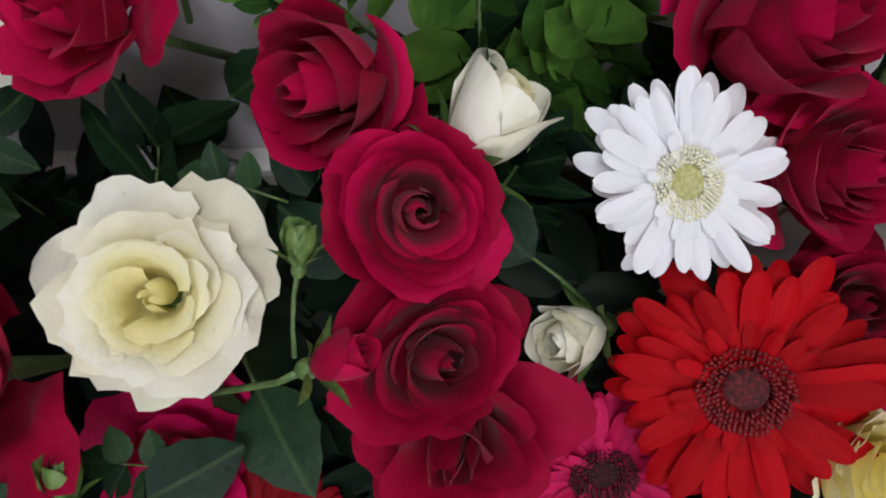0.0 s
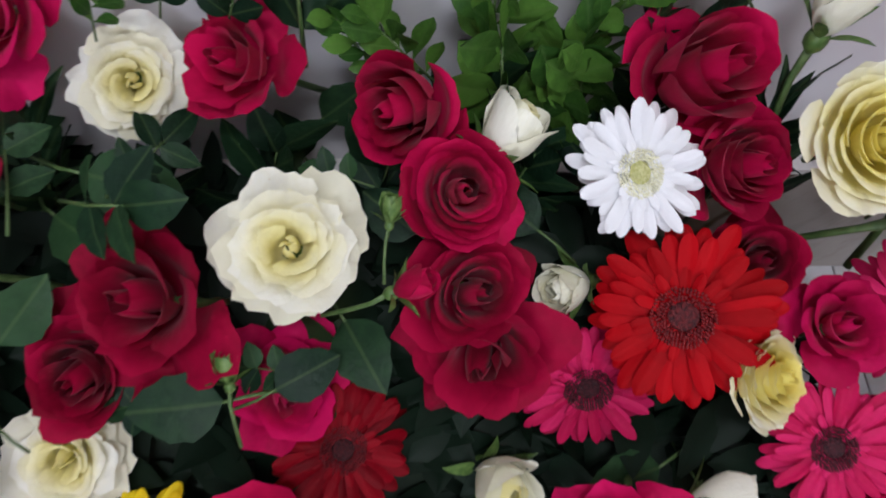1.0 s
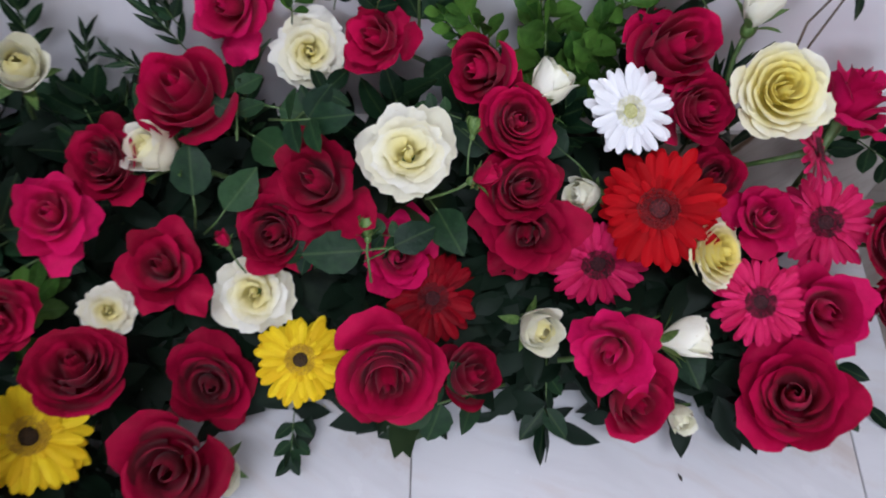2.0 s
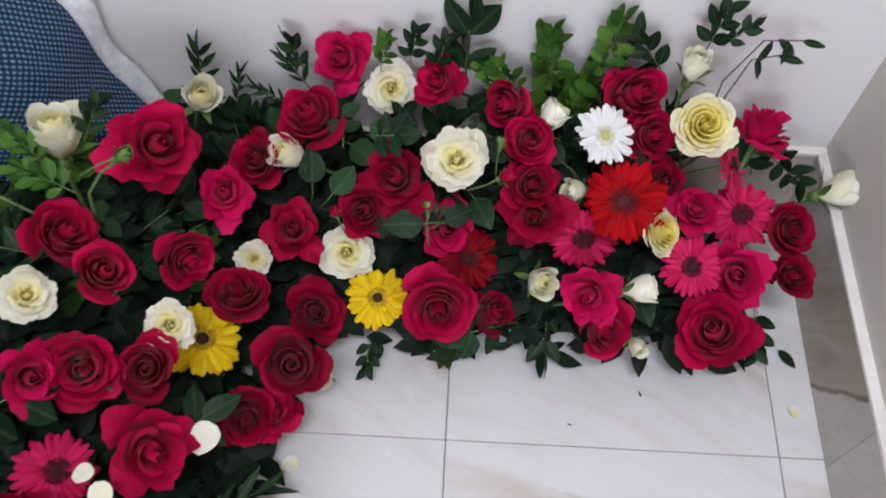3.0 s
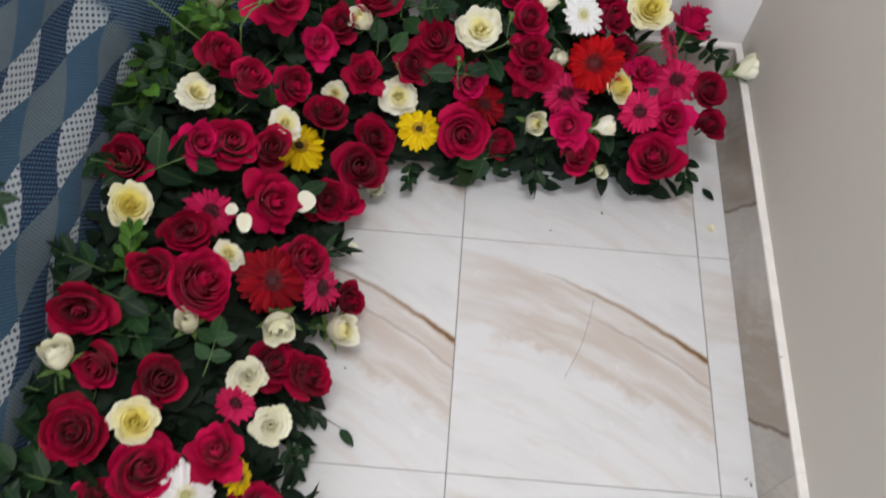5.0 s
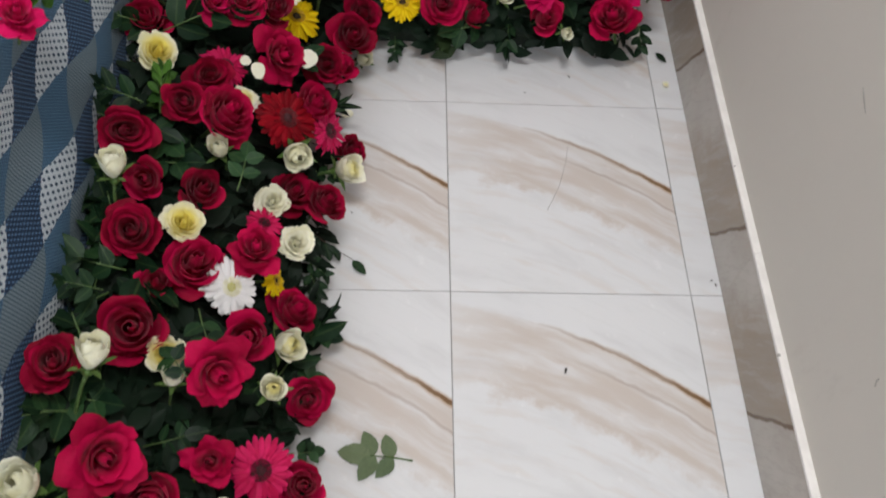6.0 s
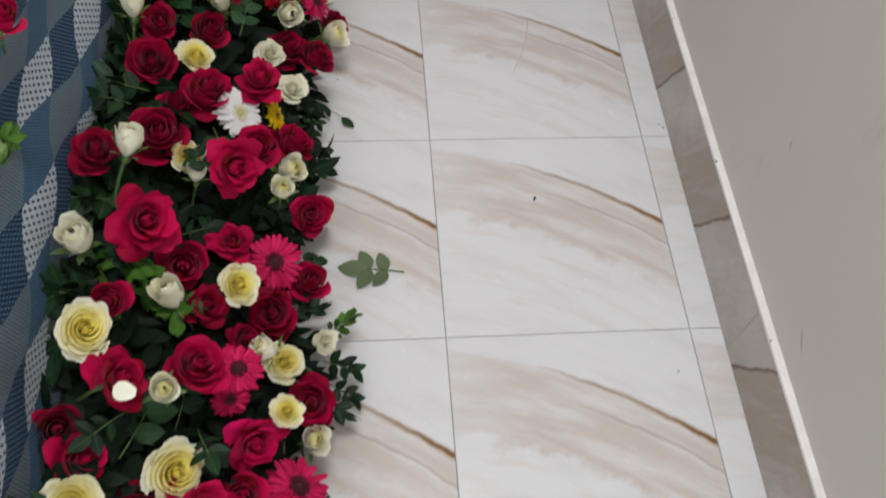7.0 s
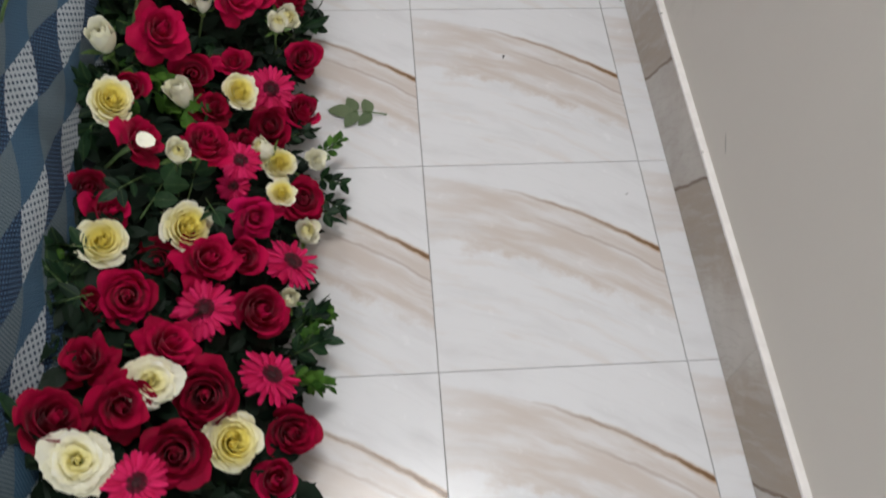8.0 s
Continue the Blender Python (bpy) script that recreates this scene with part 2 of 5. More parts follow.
    n.b.inputs["Specular IOR Level"].default_value = 0.34
    return n.m


TILE = tile_material()
GROUT = plain("grout", (0.21, 0.20, 0.19), (0.32, 0.31, 0.30), 0.9, 60.0)


def skirting_material():
    """Grey-beige marble; behind the sharp brown vein at x = 0 lies a brown wash."""
    n = Nodes("brown_marble", 0.25)
    co = n.coord("Object")
    x, _, z = n.split(co)
    wob = n.math("SUBTRACT", n.noise(co, 14.0, 5.0, 0.6), 0.5)
    f = n.math("ADD", n.math("MULTIPLY_ADD", z, -0.5, x), n.math("MULTIPLY", wob, 0.030))
    soft = n.math("MULTIPLY_ADD", wob, 0.16, f)
    streak = n.noise(n.join(n.math("MULTIPLY", f, 30.0), n.math("MULTIPLY", z, 5.0)), 1.5, 4.0)
    wash = n.math("MULTIPLY", n.step(f, 0.003, -0.004), n.step(soft, -0.24, -0.12))
    wash = n.math("MULTIPLY", wash, n.step(streak, 0.3, 0.65, 0.55, 1.0))
    cloud = n.step(n.noise(co, 6.0, 5.0, 0.6), 0.35, 0.7)
    c = n.mix(cloud, (0.53, 0.49, 0.44), (0.43, 0.385, 0.335))
    c = n.mix(n.math("MULTIPLY", wash, 0.9), c, (0.335, 0.270, 0.205))
    thin = n.step(n.math("ABSOLUTE", n.math("SUBTRACT", streak, 0.5)), 0.006, 0.03, 1.0, 0.0)
    c = n.mix(n.math("MULTIPLY", thin, 0.12), c, (0.20, 0.145, 0.10))
    line = n.step(n.math("ABSOLUTE", n.math("ADD", f, 0.003)), 0.001, 0.006, 1.0, 0.0)
    c = n.mix(n.math("MULTIPLY", line, 0.85), c, (0.12, 0.066, 0.030))
    n.color(c)
    return n.m


SKIRTING = skirting_material()
# light falling on the skirting's top edge is painted in as a paler tone
SKIRTING_LIT_TOP = plain("skirting_edge", (0.78, 0.75, 0.72), (0.86, 0.83, 0.80), 0.4, 40.0)


def cloth_material():
    """Blue knit with a harlequin of white net, grey weave, navy rib and denim; plain navy knit at the far end."""
    n = Nodes("blue_knit", 0.85)
    uv = n.t.nodes.new("ShaderNodeUVMap").outputs[0]
    u, v, _ = n.split(uv)
    bend = n.math("MULTIPLY", n.math("SUBTRACT", n.noise(uv, 5.0), 0.5), 0.02)
    a = n.math("DIVIDE", n.math("ADD", u, bend), 0.170)
    b = n.math("DIVIDE", n.math("ADD", v, bend), 0.054)
    p = n.math("ADD", a, b)
    q = n.math("SUBTRACT", a, b)
    i, j = n.math("FLOOR", p), n.math("FLOOR", q)
    row = n.math("FLOORED_MODULO", n.math("ADD", i, j), 2.0)
    odd = n.math("FLOORED_MODULO", i, 2.0)
    holes = n.math("MULTIPLY", n.math("SINE", n.math("MULTIPLY", u, 520.0)), n.math("SINE", n.math("MULTIPLY", v, 560.0)))
    holes = n.math("ADD", holes, n.math("MULTIPLY", n.math("SUBTRACT", n.noise(uv, 300.0), 0.5), 0.6))
    holes = n.step(holes, 0.20, 0.55)
    white = n.mix(holes, (0.43, 0.48, 0.52), (0.020, 0.040, 0.072))
    weave = n.step(n.math("SINE", n.math("MULTIPLY", u, 1300.0)), -0.6, 0.8)
    grey = n.mix(weave, (0.060, 0.095, 0.120), (0.150, 0.190, 0.215))
    rib = n.step(n.math("SINE", n.math("MULTIPLY", n.math("ADD", u, n.math("MULTIPLY", v, 0.7)), 900.0)), -0.2, 0.9)
    rib = n.math("MULTIPLY", rib, n.step(n.math("SINE", n.math("MULTIPLY", v, 1500.0)), -0.8, 0.2))
    navy = n.mix(rib, (0.006, 0.018, 0.046), (0.075, 0.155, 0.27))
    knit = n.math("MULTIPLY", n.math("SINE", n.math("MULTIPLY", u, 1250.0)), n.math("SINE", n.math("MULTIPLY", v, 1100.0)))
    denim = n.mix(n.step(knit, -0.4, 0.7), (0.022, 0.062, 0.110), (0.070, 0.150, 0.235))
    light = n.mix(odd, white, grey)
    dark = n.mix(odd, navy, denim)
    c = n.mix(row, light, dark)
    far = n.step(n.math("ADD", u, n.math("MULTIPLY", v, 0.15)), 1.33, 1.36)
    dots = n.math("MULTIPLY", n.math("SINE", n.math("MULTIPLY", n.math("ADD", u, bend), 900.0)), n.math("SINE", n.math("MULTIPLY", v, 760.0)))
    dots = n.math("ADD", dots, n.math("MULTIPLY", n.math("SUBTRACT", n.noise(uv, 260.0), 0.5), 0.7))
    wale = n.step(dots, 0.0, 0.7)
    c = n.mix(far, c, n.mix(wale, (0.008, 0.026, 0.064), (0.170, 0.290, 0.430)))
    c = n.mix(n.math("MULTIPLY", n.noise(uv, 40.0), 0.15), c, (0.05, 0.09, 0.14))
    n.color(c)
    n.b.inputs["Sheen Weight"].default_value = 0.04
    n.b.inputs["Specular IOR Level"].default_value = 0.2
    n.bump(n.math("ADD", n.math("ADD", knit, rib), n.math("MULTIPLY", wale, far)), 0.4, 0.002)
    return n.m


CLOTH = cloth_material()
HEM = plain("white_hem", (0.55, 0.58, 0.62), (0.75, 0.77, 0.80), 0.8, 80.0, 0.5)

# ---- room ----
WX, WY, WEST, SOUTH, TOP = 0.464, 1.56, -3.0, -2.7, 2.7


def structure(name, bm, material, label, category, soft=False):
    return tagged(part(name, bm, material, soft=soft), label, category, kind="structure")


structure("wall_north", box((WEST, WY, 0), (WX + 0.15, WY + 0.15, TOP)), WALL, "off-white painted plaster wall behind the flowers", "wall")
structure("wall_east", box((WX, SOUTH - 0.15, 0), (WX + 0.15, WY, TOP)), WALL_SIDE, "grey-beige painted plaster wall beside the floor", "wall")
structure("wall_west", box((WEST - 0.15, SOUTH - 0.15, 0), (WEST, WY + 0.15, TOP)), WALL, "off-white painted plaster wall", "wall")
bm = bmesh.new()
for lo, hi in (((WEST, 0.0), (-1.7, TOP)), ((0.2, 0.0), (WX, TOP)), ((-1.7, 0.0), (0.2, 0.8)), ((-1.7, 2.3), (0.2, TOP))):
    box_into(bm, (lo[0], SOUTH - 0.15, lo[1]), (hi[0], SOUTH, hi[1]))
structure("wall_south", bm, WALL, "off-white painted wall with a window opening", "wall")
structure("ceiling", box((WEST - 0.15, SOUTH - 0.15, TOP), (WX + 0.15, WY + 0.15, TOP + 0.12)), CEILING, "plain white painted ceiling", "ceiling")
floor = structure("floor", box((WEST, SOUTH, -0.12), (WX, WY, -0.003)), GROUT, "glossy white marble-look floor tiles with brown veins", "floor")


# ---- draped blue cloth ----
def cloth_x(y, z):
    x = -0.505 - 0.26 * (z - 0.28)
    x += 0.006 * math.sin(z * 40 + 1.2 * math.sin(y * 2.6) + 0.8 * y) + 0.005 * math.sin(y * 9 + 4 * z) + 0.003 * math.sin(y * 37 + 9 * z)
    wake = min(1, max(0, (y - 1.20) / 0.15))
    x += wake * 0.007 * math.sin(y * 48 + 6 * z)
    t = min(1, max(0, (y - 1.32) / 0.2))
    return x + 0.098 * t * t * (3 - 2 * t) * (1 - 0.2 * z)


def drape():
    bm = bmesh.new()
    layer = bm.loops.layers.uv.new("UVMap")
    ny, rows, uvs = 150, [], {}
    for k in range(ny + 1):
        y = -1.1 + 2.64 * k / ny
        line = []
        for i in range(31):
            s = 0.95 * i / 30
            if s < 0.60:
                x, z = cloth_x(y, s + 0.004), s + 0.004
            else:
                d = s - 0.60
                bend = 1 - math.exp(-d * 22)
                x, z = cloth_x(y, 0.604) - d * bend - 0.1 * d, 0.604 + 0.045 * bend + 0.010 * math.sin(y * 21 + d * 30) * bend
            vert = bm.verts.new((x, y, z))
            uvs[vert] = (y, s)
            line.append(vert)
        rows.append(line)
    for r0, r1 in zip(rows, rows[1:]):
        for i in range(30):
            f = bm.faces.new((r0[i], r0[i + 1], r1[i + 1], r1[i]))
            for loop in f.loops:
                loop[layer].uv = uvs[loop.vert]
    return bm


cloth = tagged(new("draped_cloth"), "blue knitted cloth with white net diamonds, hanging in folds", "cloth")
sheet = part("cloth_sheet", drape(), CLOTH, cloth)
thick = sheet.modifiers.new("thickness", "SOLIDIFY")
thick.thickness, thick.offset = 0.003, -1
bm = bmesh.new()
prev = None
for i in range(33):
    z = 0.006 + 0.6 * i / 32
    x = cloth_x(1.535, z)
    wave = 0.004 * math.sin(i * 1.1)
    ring = [bm.verts.new(p) for p in ((x - 0.004, 1.532, z), (x + 0.010, 1.530, z), (x + 0.020 + wave, 1.544, z), (x + 0.018 + wave, 1.552, z), (x - 0.004, 1.545, z))]
    if prev:
        for k in range(5):
            bm.faces.new((prev[k], prev[(k + 1) % 5], ring[(k + 1) % 5], ring[k]))
    prev = ring
part("hem", bm, HEM, cloth, "white lace hem along the cloth's edge")

# ---- flower bed ----
REACH, RISE = (0, 0.05, 0.10, 0.16, 0.25, 0.33), (0.02, 0.05, 0.085, 0.140, 0.215, 0.265)


def bed_depth(x, y):
    return max(-0.14 - x, min(y - 1.23, 0.42 - x))


def bed_height(x, y):
    low = min(1, max(0, (y - 1.42) / 0.10))  # it sinks towards the wall
    return max(0.02, float(np.interp(bed_depth(x, y), REACH, RISE)) - 0.045 * low)


def bed_normal(x, y, g=0.03):
    return Vector((bed_height(x - g, y) - bed_height(x + g, y), bed_height(x, y - g) - bed_height(x, y + g), 2 * g)).normalized()


def in_bed(x, y):
    return bed_depth(x, y) > 0 and x > -0.50 and y < 1.53


def foam_bed(name, x0, x1, y0, y1):
    """Unseen foam backing added under the flowers, a block with a sloping uneven top, dark for the gaps."""
    bm = bmesh.new()
    nx, ny = max(4, int((x1 - x0) / 0.03)), max(4, int((y1 - y0) / 0.03))
    top, low = [], []
    for i in range(nx + 1):
        x = x0 + (x1 - x0) * i / nx
        col = []
        for j in range(ny + 1):
            y = y0 + (y1 - y0) * j / ny
            z = max(0.012, bed_height(x, y) - 0.045 + 0.012 * noise.noise(Vector((x * 30, y * 30, 0))))
            col.append(bm.verts.new((x, y, z)))
        top.append(col)
    for i in range(nx):
        for j in range(ny):
            bm.faces.new((top[i][j], top[i + 1][j], top[i + 1][j + 1], top[i][j + 1]))
    made = bmesh.ops.extrude_face_region(bm, geom=bm.faces[:])
    for g in made["geom"]:
        if isinstance(g, bmesh.types.BMVert):
            g.co.z = 0.001
    bmesh.ops.recalc_face_normals(bm, faces=bm.faces[:])
    return tagged(part(name, bm, FOAM), "unseen foam backing under the flowers, near-black for the shade in the gaps", "floral foam")


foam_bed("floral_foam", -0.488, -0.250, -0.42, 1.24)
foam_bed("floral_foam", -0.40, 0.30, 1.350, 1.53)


# ---- leaves ----
def leaf_bm(width=0.5, fold=0.18, droop=0.25, tip=1.0, saw=0.0, nv=7, seed=0, peak=0.85):
    """A leaf 1 long along +y with a folded midrib and a drooping tip."""
    bm = bmesh.new()
    rng = random.Random(seed)
    rows = []
    for j in range(nv + 1):
        t = j / nv
        w = width / 2 * (math.sin(math.pi * min(1, t ** peak)) ** 0.75) * (1 - 0.25 * tip * t) if 0 < j < nv else 0.004
        y = t * (1 - 0.10 * droop * t)
        z = -droop * t * t * 0.6
        row = []
        for u in (-1, -0.5, 0, 0.5, 1):
            k = 1 + (saw * (1 if j % 2 else -1) if abs(u) == 1 else 0)
            row.append(bm.verts.new((u * w * k, y + 0.02 * rng.uniform(-1, 1) * abs(u), z + fold * abs(u) * w * 2 * (1 - 0.45 * abs(u)) + rng.uniform(-0.012, 0.012))))
        rows.append(row)
    for r0, r1 in zip(rows, rows[1:]):
        for i in range(4):
            bm.faces.new((r0[i], r0[i + 1], r1[i + 1], r1[i]))
    return bm


ROSE_LEAF = [mesh_of("leaf", leaf_bm(0.76, 0.14, 0.25, 0.7, 0.04, 9, s), LEAF_ROSE) for s in range(3)]
DARK_LEAF = [mesh_of("leaf", leaf_bm(0.58, 0.15, 0.2, 0.6, 0.0, 7, s), LEAF_DARK) for s in range(3)]
BRIGHT_LEAF = [mesh_of("leaf", leaf_bm(0.50, 0.2, 0.3, 0.1, 0.0, 7, s, 1.5), LEAF_BRIGHT) for s in range(3)]
NARROW_LEAF = [mesh_of("leaf", leaf_bm(0.26, 0.2, 0.35, 1.0, 0.0, 7, s), LEAF_DARK) for s in range(3)]
DULL_LEAF = [mesh_of("leaf", leaf_bm(0.68, 0.06, 0.03, 0.7, 0.03, 9, s), LEAF_DULL) for s in range(3)]


def leaf_part(meshes, parent, m, rng):
    ob = part("leaf", rng.choice(meshes), None, parent)
    ob.matrix_basis = m
    return ob


def rose_spray(meshes, seed, flat=False, big=1.0):
    """Five-leaflet rose leaf, 1 long along +y."""
    rng = random.Random(seed)
    root = new("rose_leaf_spray")
    part("stem", tube([(0, 0, 0), (0.01, 0.3, 0.015), (0, 0.62, 0)], [0.014, 0.011, 0.007], 5), STEM, root)
    for y, side, size in ((0.6, 0, 0.42), (0.56, 1, 0.36), (0.54, -1, 0.36), (0.30, 1, 0.32), (0.28, -1, 0.32)):
        tilt = 0 if flat else rng.uniform(-22, 22)
        leaf_part(meshes, root, pose(0, y, 0.003, tilt, 0 if flat else rng.uniform(-20, 20), -side * rng.uniform(55, 72)) @ Matrix.Scale(big * size * rng.uniform(0.9, 1.1), 4), rng)
    return root


def sprig(name, meshes, seed, pairs, size, spread=50):
    """Upright sprig, 1 long along +y, with leaves all round its stem."""
    rng = random.Random(seed)
    root = new(name)
    lean = rng.uniform(-0.08, 0.08)
    part("stem", tube([(0, 0, 0), (lean, 0.5, 0.03), (lean * 1.5, 1, 0.0)], [0.016, 0.012, 0.006], 5), STEM, root)
    for k in range(pairs):
        y = 0.25 + 0.75 * k / (pairs - 1)
        for side in (0, 180):
            turn = k * 97 + side + rng.uniform(-25, 25)
            m = Matrix.Translation((lean * 1.4 * y, y, 0)) @ pose(0, 0, 0, 0, turn, 0) @ pose(0, 0, 0, 0, 0, spread + rng.uniform(-14, 14) - 25 * k / pairs) @ pose(0, 0, 0, rng.uniform(-12, 12), 0, 0)
            leaf_part(meshes, root, m @ Matrix.Scale(size * rng.uniform(0.8, 1.15), 4), rng)
    return root


GREEN = {
    "spray": ([rose_spray(ROSE_LEAF, 1), rose_spray(ROSE_LEAF, 2), rose_spray(DARK_LEAF, 3)], "dark green serrated rose leaves between the flowers", "rose leaves"),
    "dark": ([sprig("dark_leaf_sprig", DARK_LEAF, 4, 4, 0.58), sprig("dark_leaf_sprig", DARK_LEAF, 5, 5, 0.52)], "sprig of glossy dark green oval leaves", "leaf sprig"),
    "bright": ([sprig("bright_leaf_sprig", BRIGHT_LEAF, 6, 9, 0.44), sprig("bright_leaf_sprig", BRIGHT_LEAF, 7, 9, 0.42)], "sprig of fresh light green boxwood leaves", "leaf sprig"),
    "narrow": ([sprig("narrow_leaf_sprig", NARROW_LEAF, 8, 7, 0.5, 38), sprig("narrow_leaf_sprig", NARROW_LEAF, 9, 6, 0.55, 40)], "sprig of narrow dark green leaves", "leaf sprig"),
}


def planted(ob, m, label, category, group):
    return tagged(copy_thing(ob, m), label, category, group)


def greenery(kind, place, way, normal, size):
    made, label, category = GREEN[kind]
    return planted(random.choice(made), along(place, way, normal, size), label, category, "greenery of the flower bed")


def undergrowth(count):
    """The mass of leaves under the flowers, too dense to count, coloured dark for the shade there."""
    rng = np.random.RandomState(5)
    base = leaf_bm(0.55, 0.15, 0.25, 0.8, 0.0, 4, 1)
    pts = np.array([v.co[:] for v in base.verts])
    base.verts.index_update()
    quads = [[v.index for v in f.verts] for f in base.faces]
    base.free()
    verts, faces, n = [], [], 0
    while n < count:
        x, y = rng.uniform(-0.50, 0.41), rng.uniform(-0.42, 1.53)
        if not in_bed(x, y) or bed_depth(x, y) < 0.075:
            continue
        nor = bed_normal(x, y) + Vector(rng.uniform(-0.6, 0.6, 3))
        ang = rng.uniform(0, 2 * math.pi)
        way = Vector((math.cos(ang), math.sin(ang), rng.uniform(-0.4, 0.5)))
        place = (x, y, max(0.014, bed_height(x, y) - rng.uniform(0.005, 0.045)))
        m = np.array(along(place, way, nor, rng.uniform(0.030, 0.055)))
        verts.append(pts @ m[:3, :3].T + m[:3, 3])
        faces += [[i + n * len(pts) for i in q] for q in quads]
        n += 1
    me = bpy.data.meshes.new("undergrowth")
    me.from_pydata(np.concatenate(verts).tolist(), [], faces)
    smooth(me)
    me.materials.append(LEAF_SHADED)
    return tagged(new("undergrowth", me), "mass of leaves filling the flower bed, shade of the gaps put into their green", "foliage", kind="stuff")


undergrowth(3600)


# ---- blooms ----
def petal_bm(length, t0, t1, rbase, zbase, width, cut, roll, ruffle, seed, nu=12, nv=10):
    """A rose petal: it rises from the axis at the tilt t0, opens to t1, and is wrapped round the axis."""
    bm = bmesh.new()
    rng = random.Random(seed)
    shift = Vector((rng.uniform(0, 50), rng.uniform(0, 50), 0))
    path = [(rbase, zbase)]
    steps = 80
    for k in range(steps):
        v = (k + 0.5) / steps
        phi = t0 + (t1 - t0) * v ** 1.2 + roll * max(0, v - 0.72) / 0.28
        r, z = path[-1]
        path.append((r + math.sin(phi) * length / steps, z + math.cos(phi) * length / steps))
    rows = []
    for j in range(nv + 1):
        v = j / nv
        row = []
        for i in range(nu + 1):
            u = 2 * i / nu - 1
            w = v * (1 - cut * abs(u) ** 2.4 - 0.17 * abs(u) ** 4)
            r, z = path[min(steps, int(round(w * steps)))]
            prof = (max(v, 0.001) ** 0.5) * (1 - 0.30 * max(0, (v - 0.6) / 0.4) ** 2)
            a = u * min(2.3, width * prof / max(r, 0.10))
            wave = (noise.noise(Vector((u * 1.5, v * 2.0, 0)) + shift) + 0.28 * v * noise.noise(Vector((u * 3.6, v * 3.0, 7)) + shift)) * ruffle * v
            edge = roll * 0.05 * abs(u) ** 4 * v
            rr = r + wave + edge
            row.append(bm.verts.new((rr * math.cos(a), rr * math.sin(a), z + 0.6 * wave - 0.5 * edge)))
        rows.append(row)
    for r0, r1 in zip(rows, rows[1:]):
        for i in range(nu):
            bm.faces.new((r0[i], r0[i + 1], r1[i + 1], r1[i]))
    return bm


def furl_bm(ctrl, half, slope, tip, round_off, ruffle, back, seed, nu=12, nv=9):
    """A rose petal: a curve from the base over the belly and the neck to the rim, wrapped round the axis as a piece of a spiral."""
    bm = bmesh.new()
    rng = random.Random(seed)
    shift = Vector((rng.uniform(0, 50), rng.uniform(0, 50), 0))
    rows = []
    for j in range(nv + 1):
        v = (j / nv) ** 0.85
        row = []
        for i in range(nu + 1):
            u = 2 * i / nu - 1
            nick = 0.05 * noise.noise(Vector((u * 4.0, 0, 3)) + shift) * (ruffle * 14)
            w = v * (1 - tip * abs(u) ** 1.5 - round_off * abs(u) ** 4 + nick)
            k = 1 - w
            r, z = (k ** 3 * ctrl[0][c] + 3 * k * k * w * ctrl[1][c] + 3 * k * w * w * ctrl[2][c] + w ** 3 * ctrl[3][c] for c in (0, 1))
            wave = noise.noise(Vector((u * 1.5, v * 1.7, 0)) + shift) * ruffle * v * v
            wave += 0.4 * noise.noise(Vector((u * 4.5, v * 2.0, 9)) + shift) * ruffle * v ** 4
            a = u * half * (0.6 + 0.4 * v ** 0.7)
            rr = max(0.004, r + slope * u + 0.45 * wave - 0.35 * back * abs(u) ** 3 * v * v)
            row.append(bm.verts.new((rr * math.cos(a), rr * math.sin(a), z + wave - back * abs(u) ** 3 * v * v)))
        rows.append(row)
    for r0, r1 in zip(rows, rows[1:]):
        for i in range(nu):
            bm.faces.new((r0[i], r0[i + 1], r1[i + 1], r1[i]))
    return bm


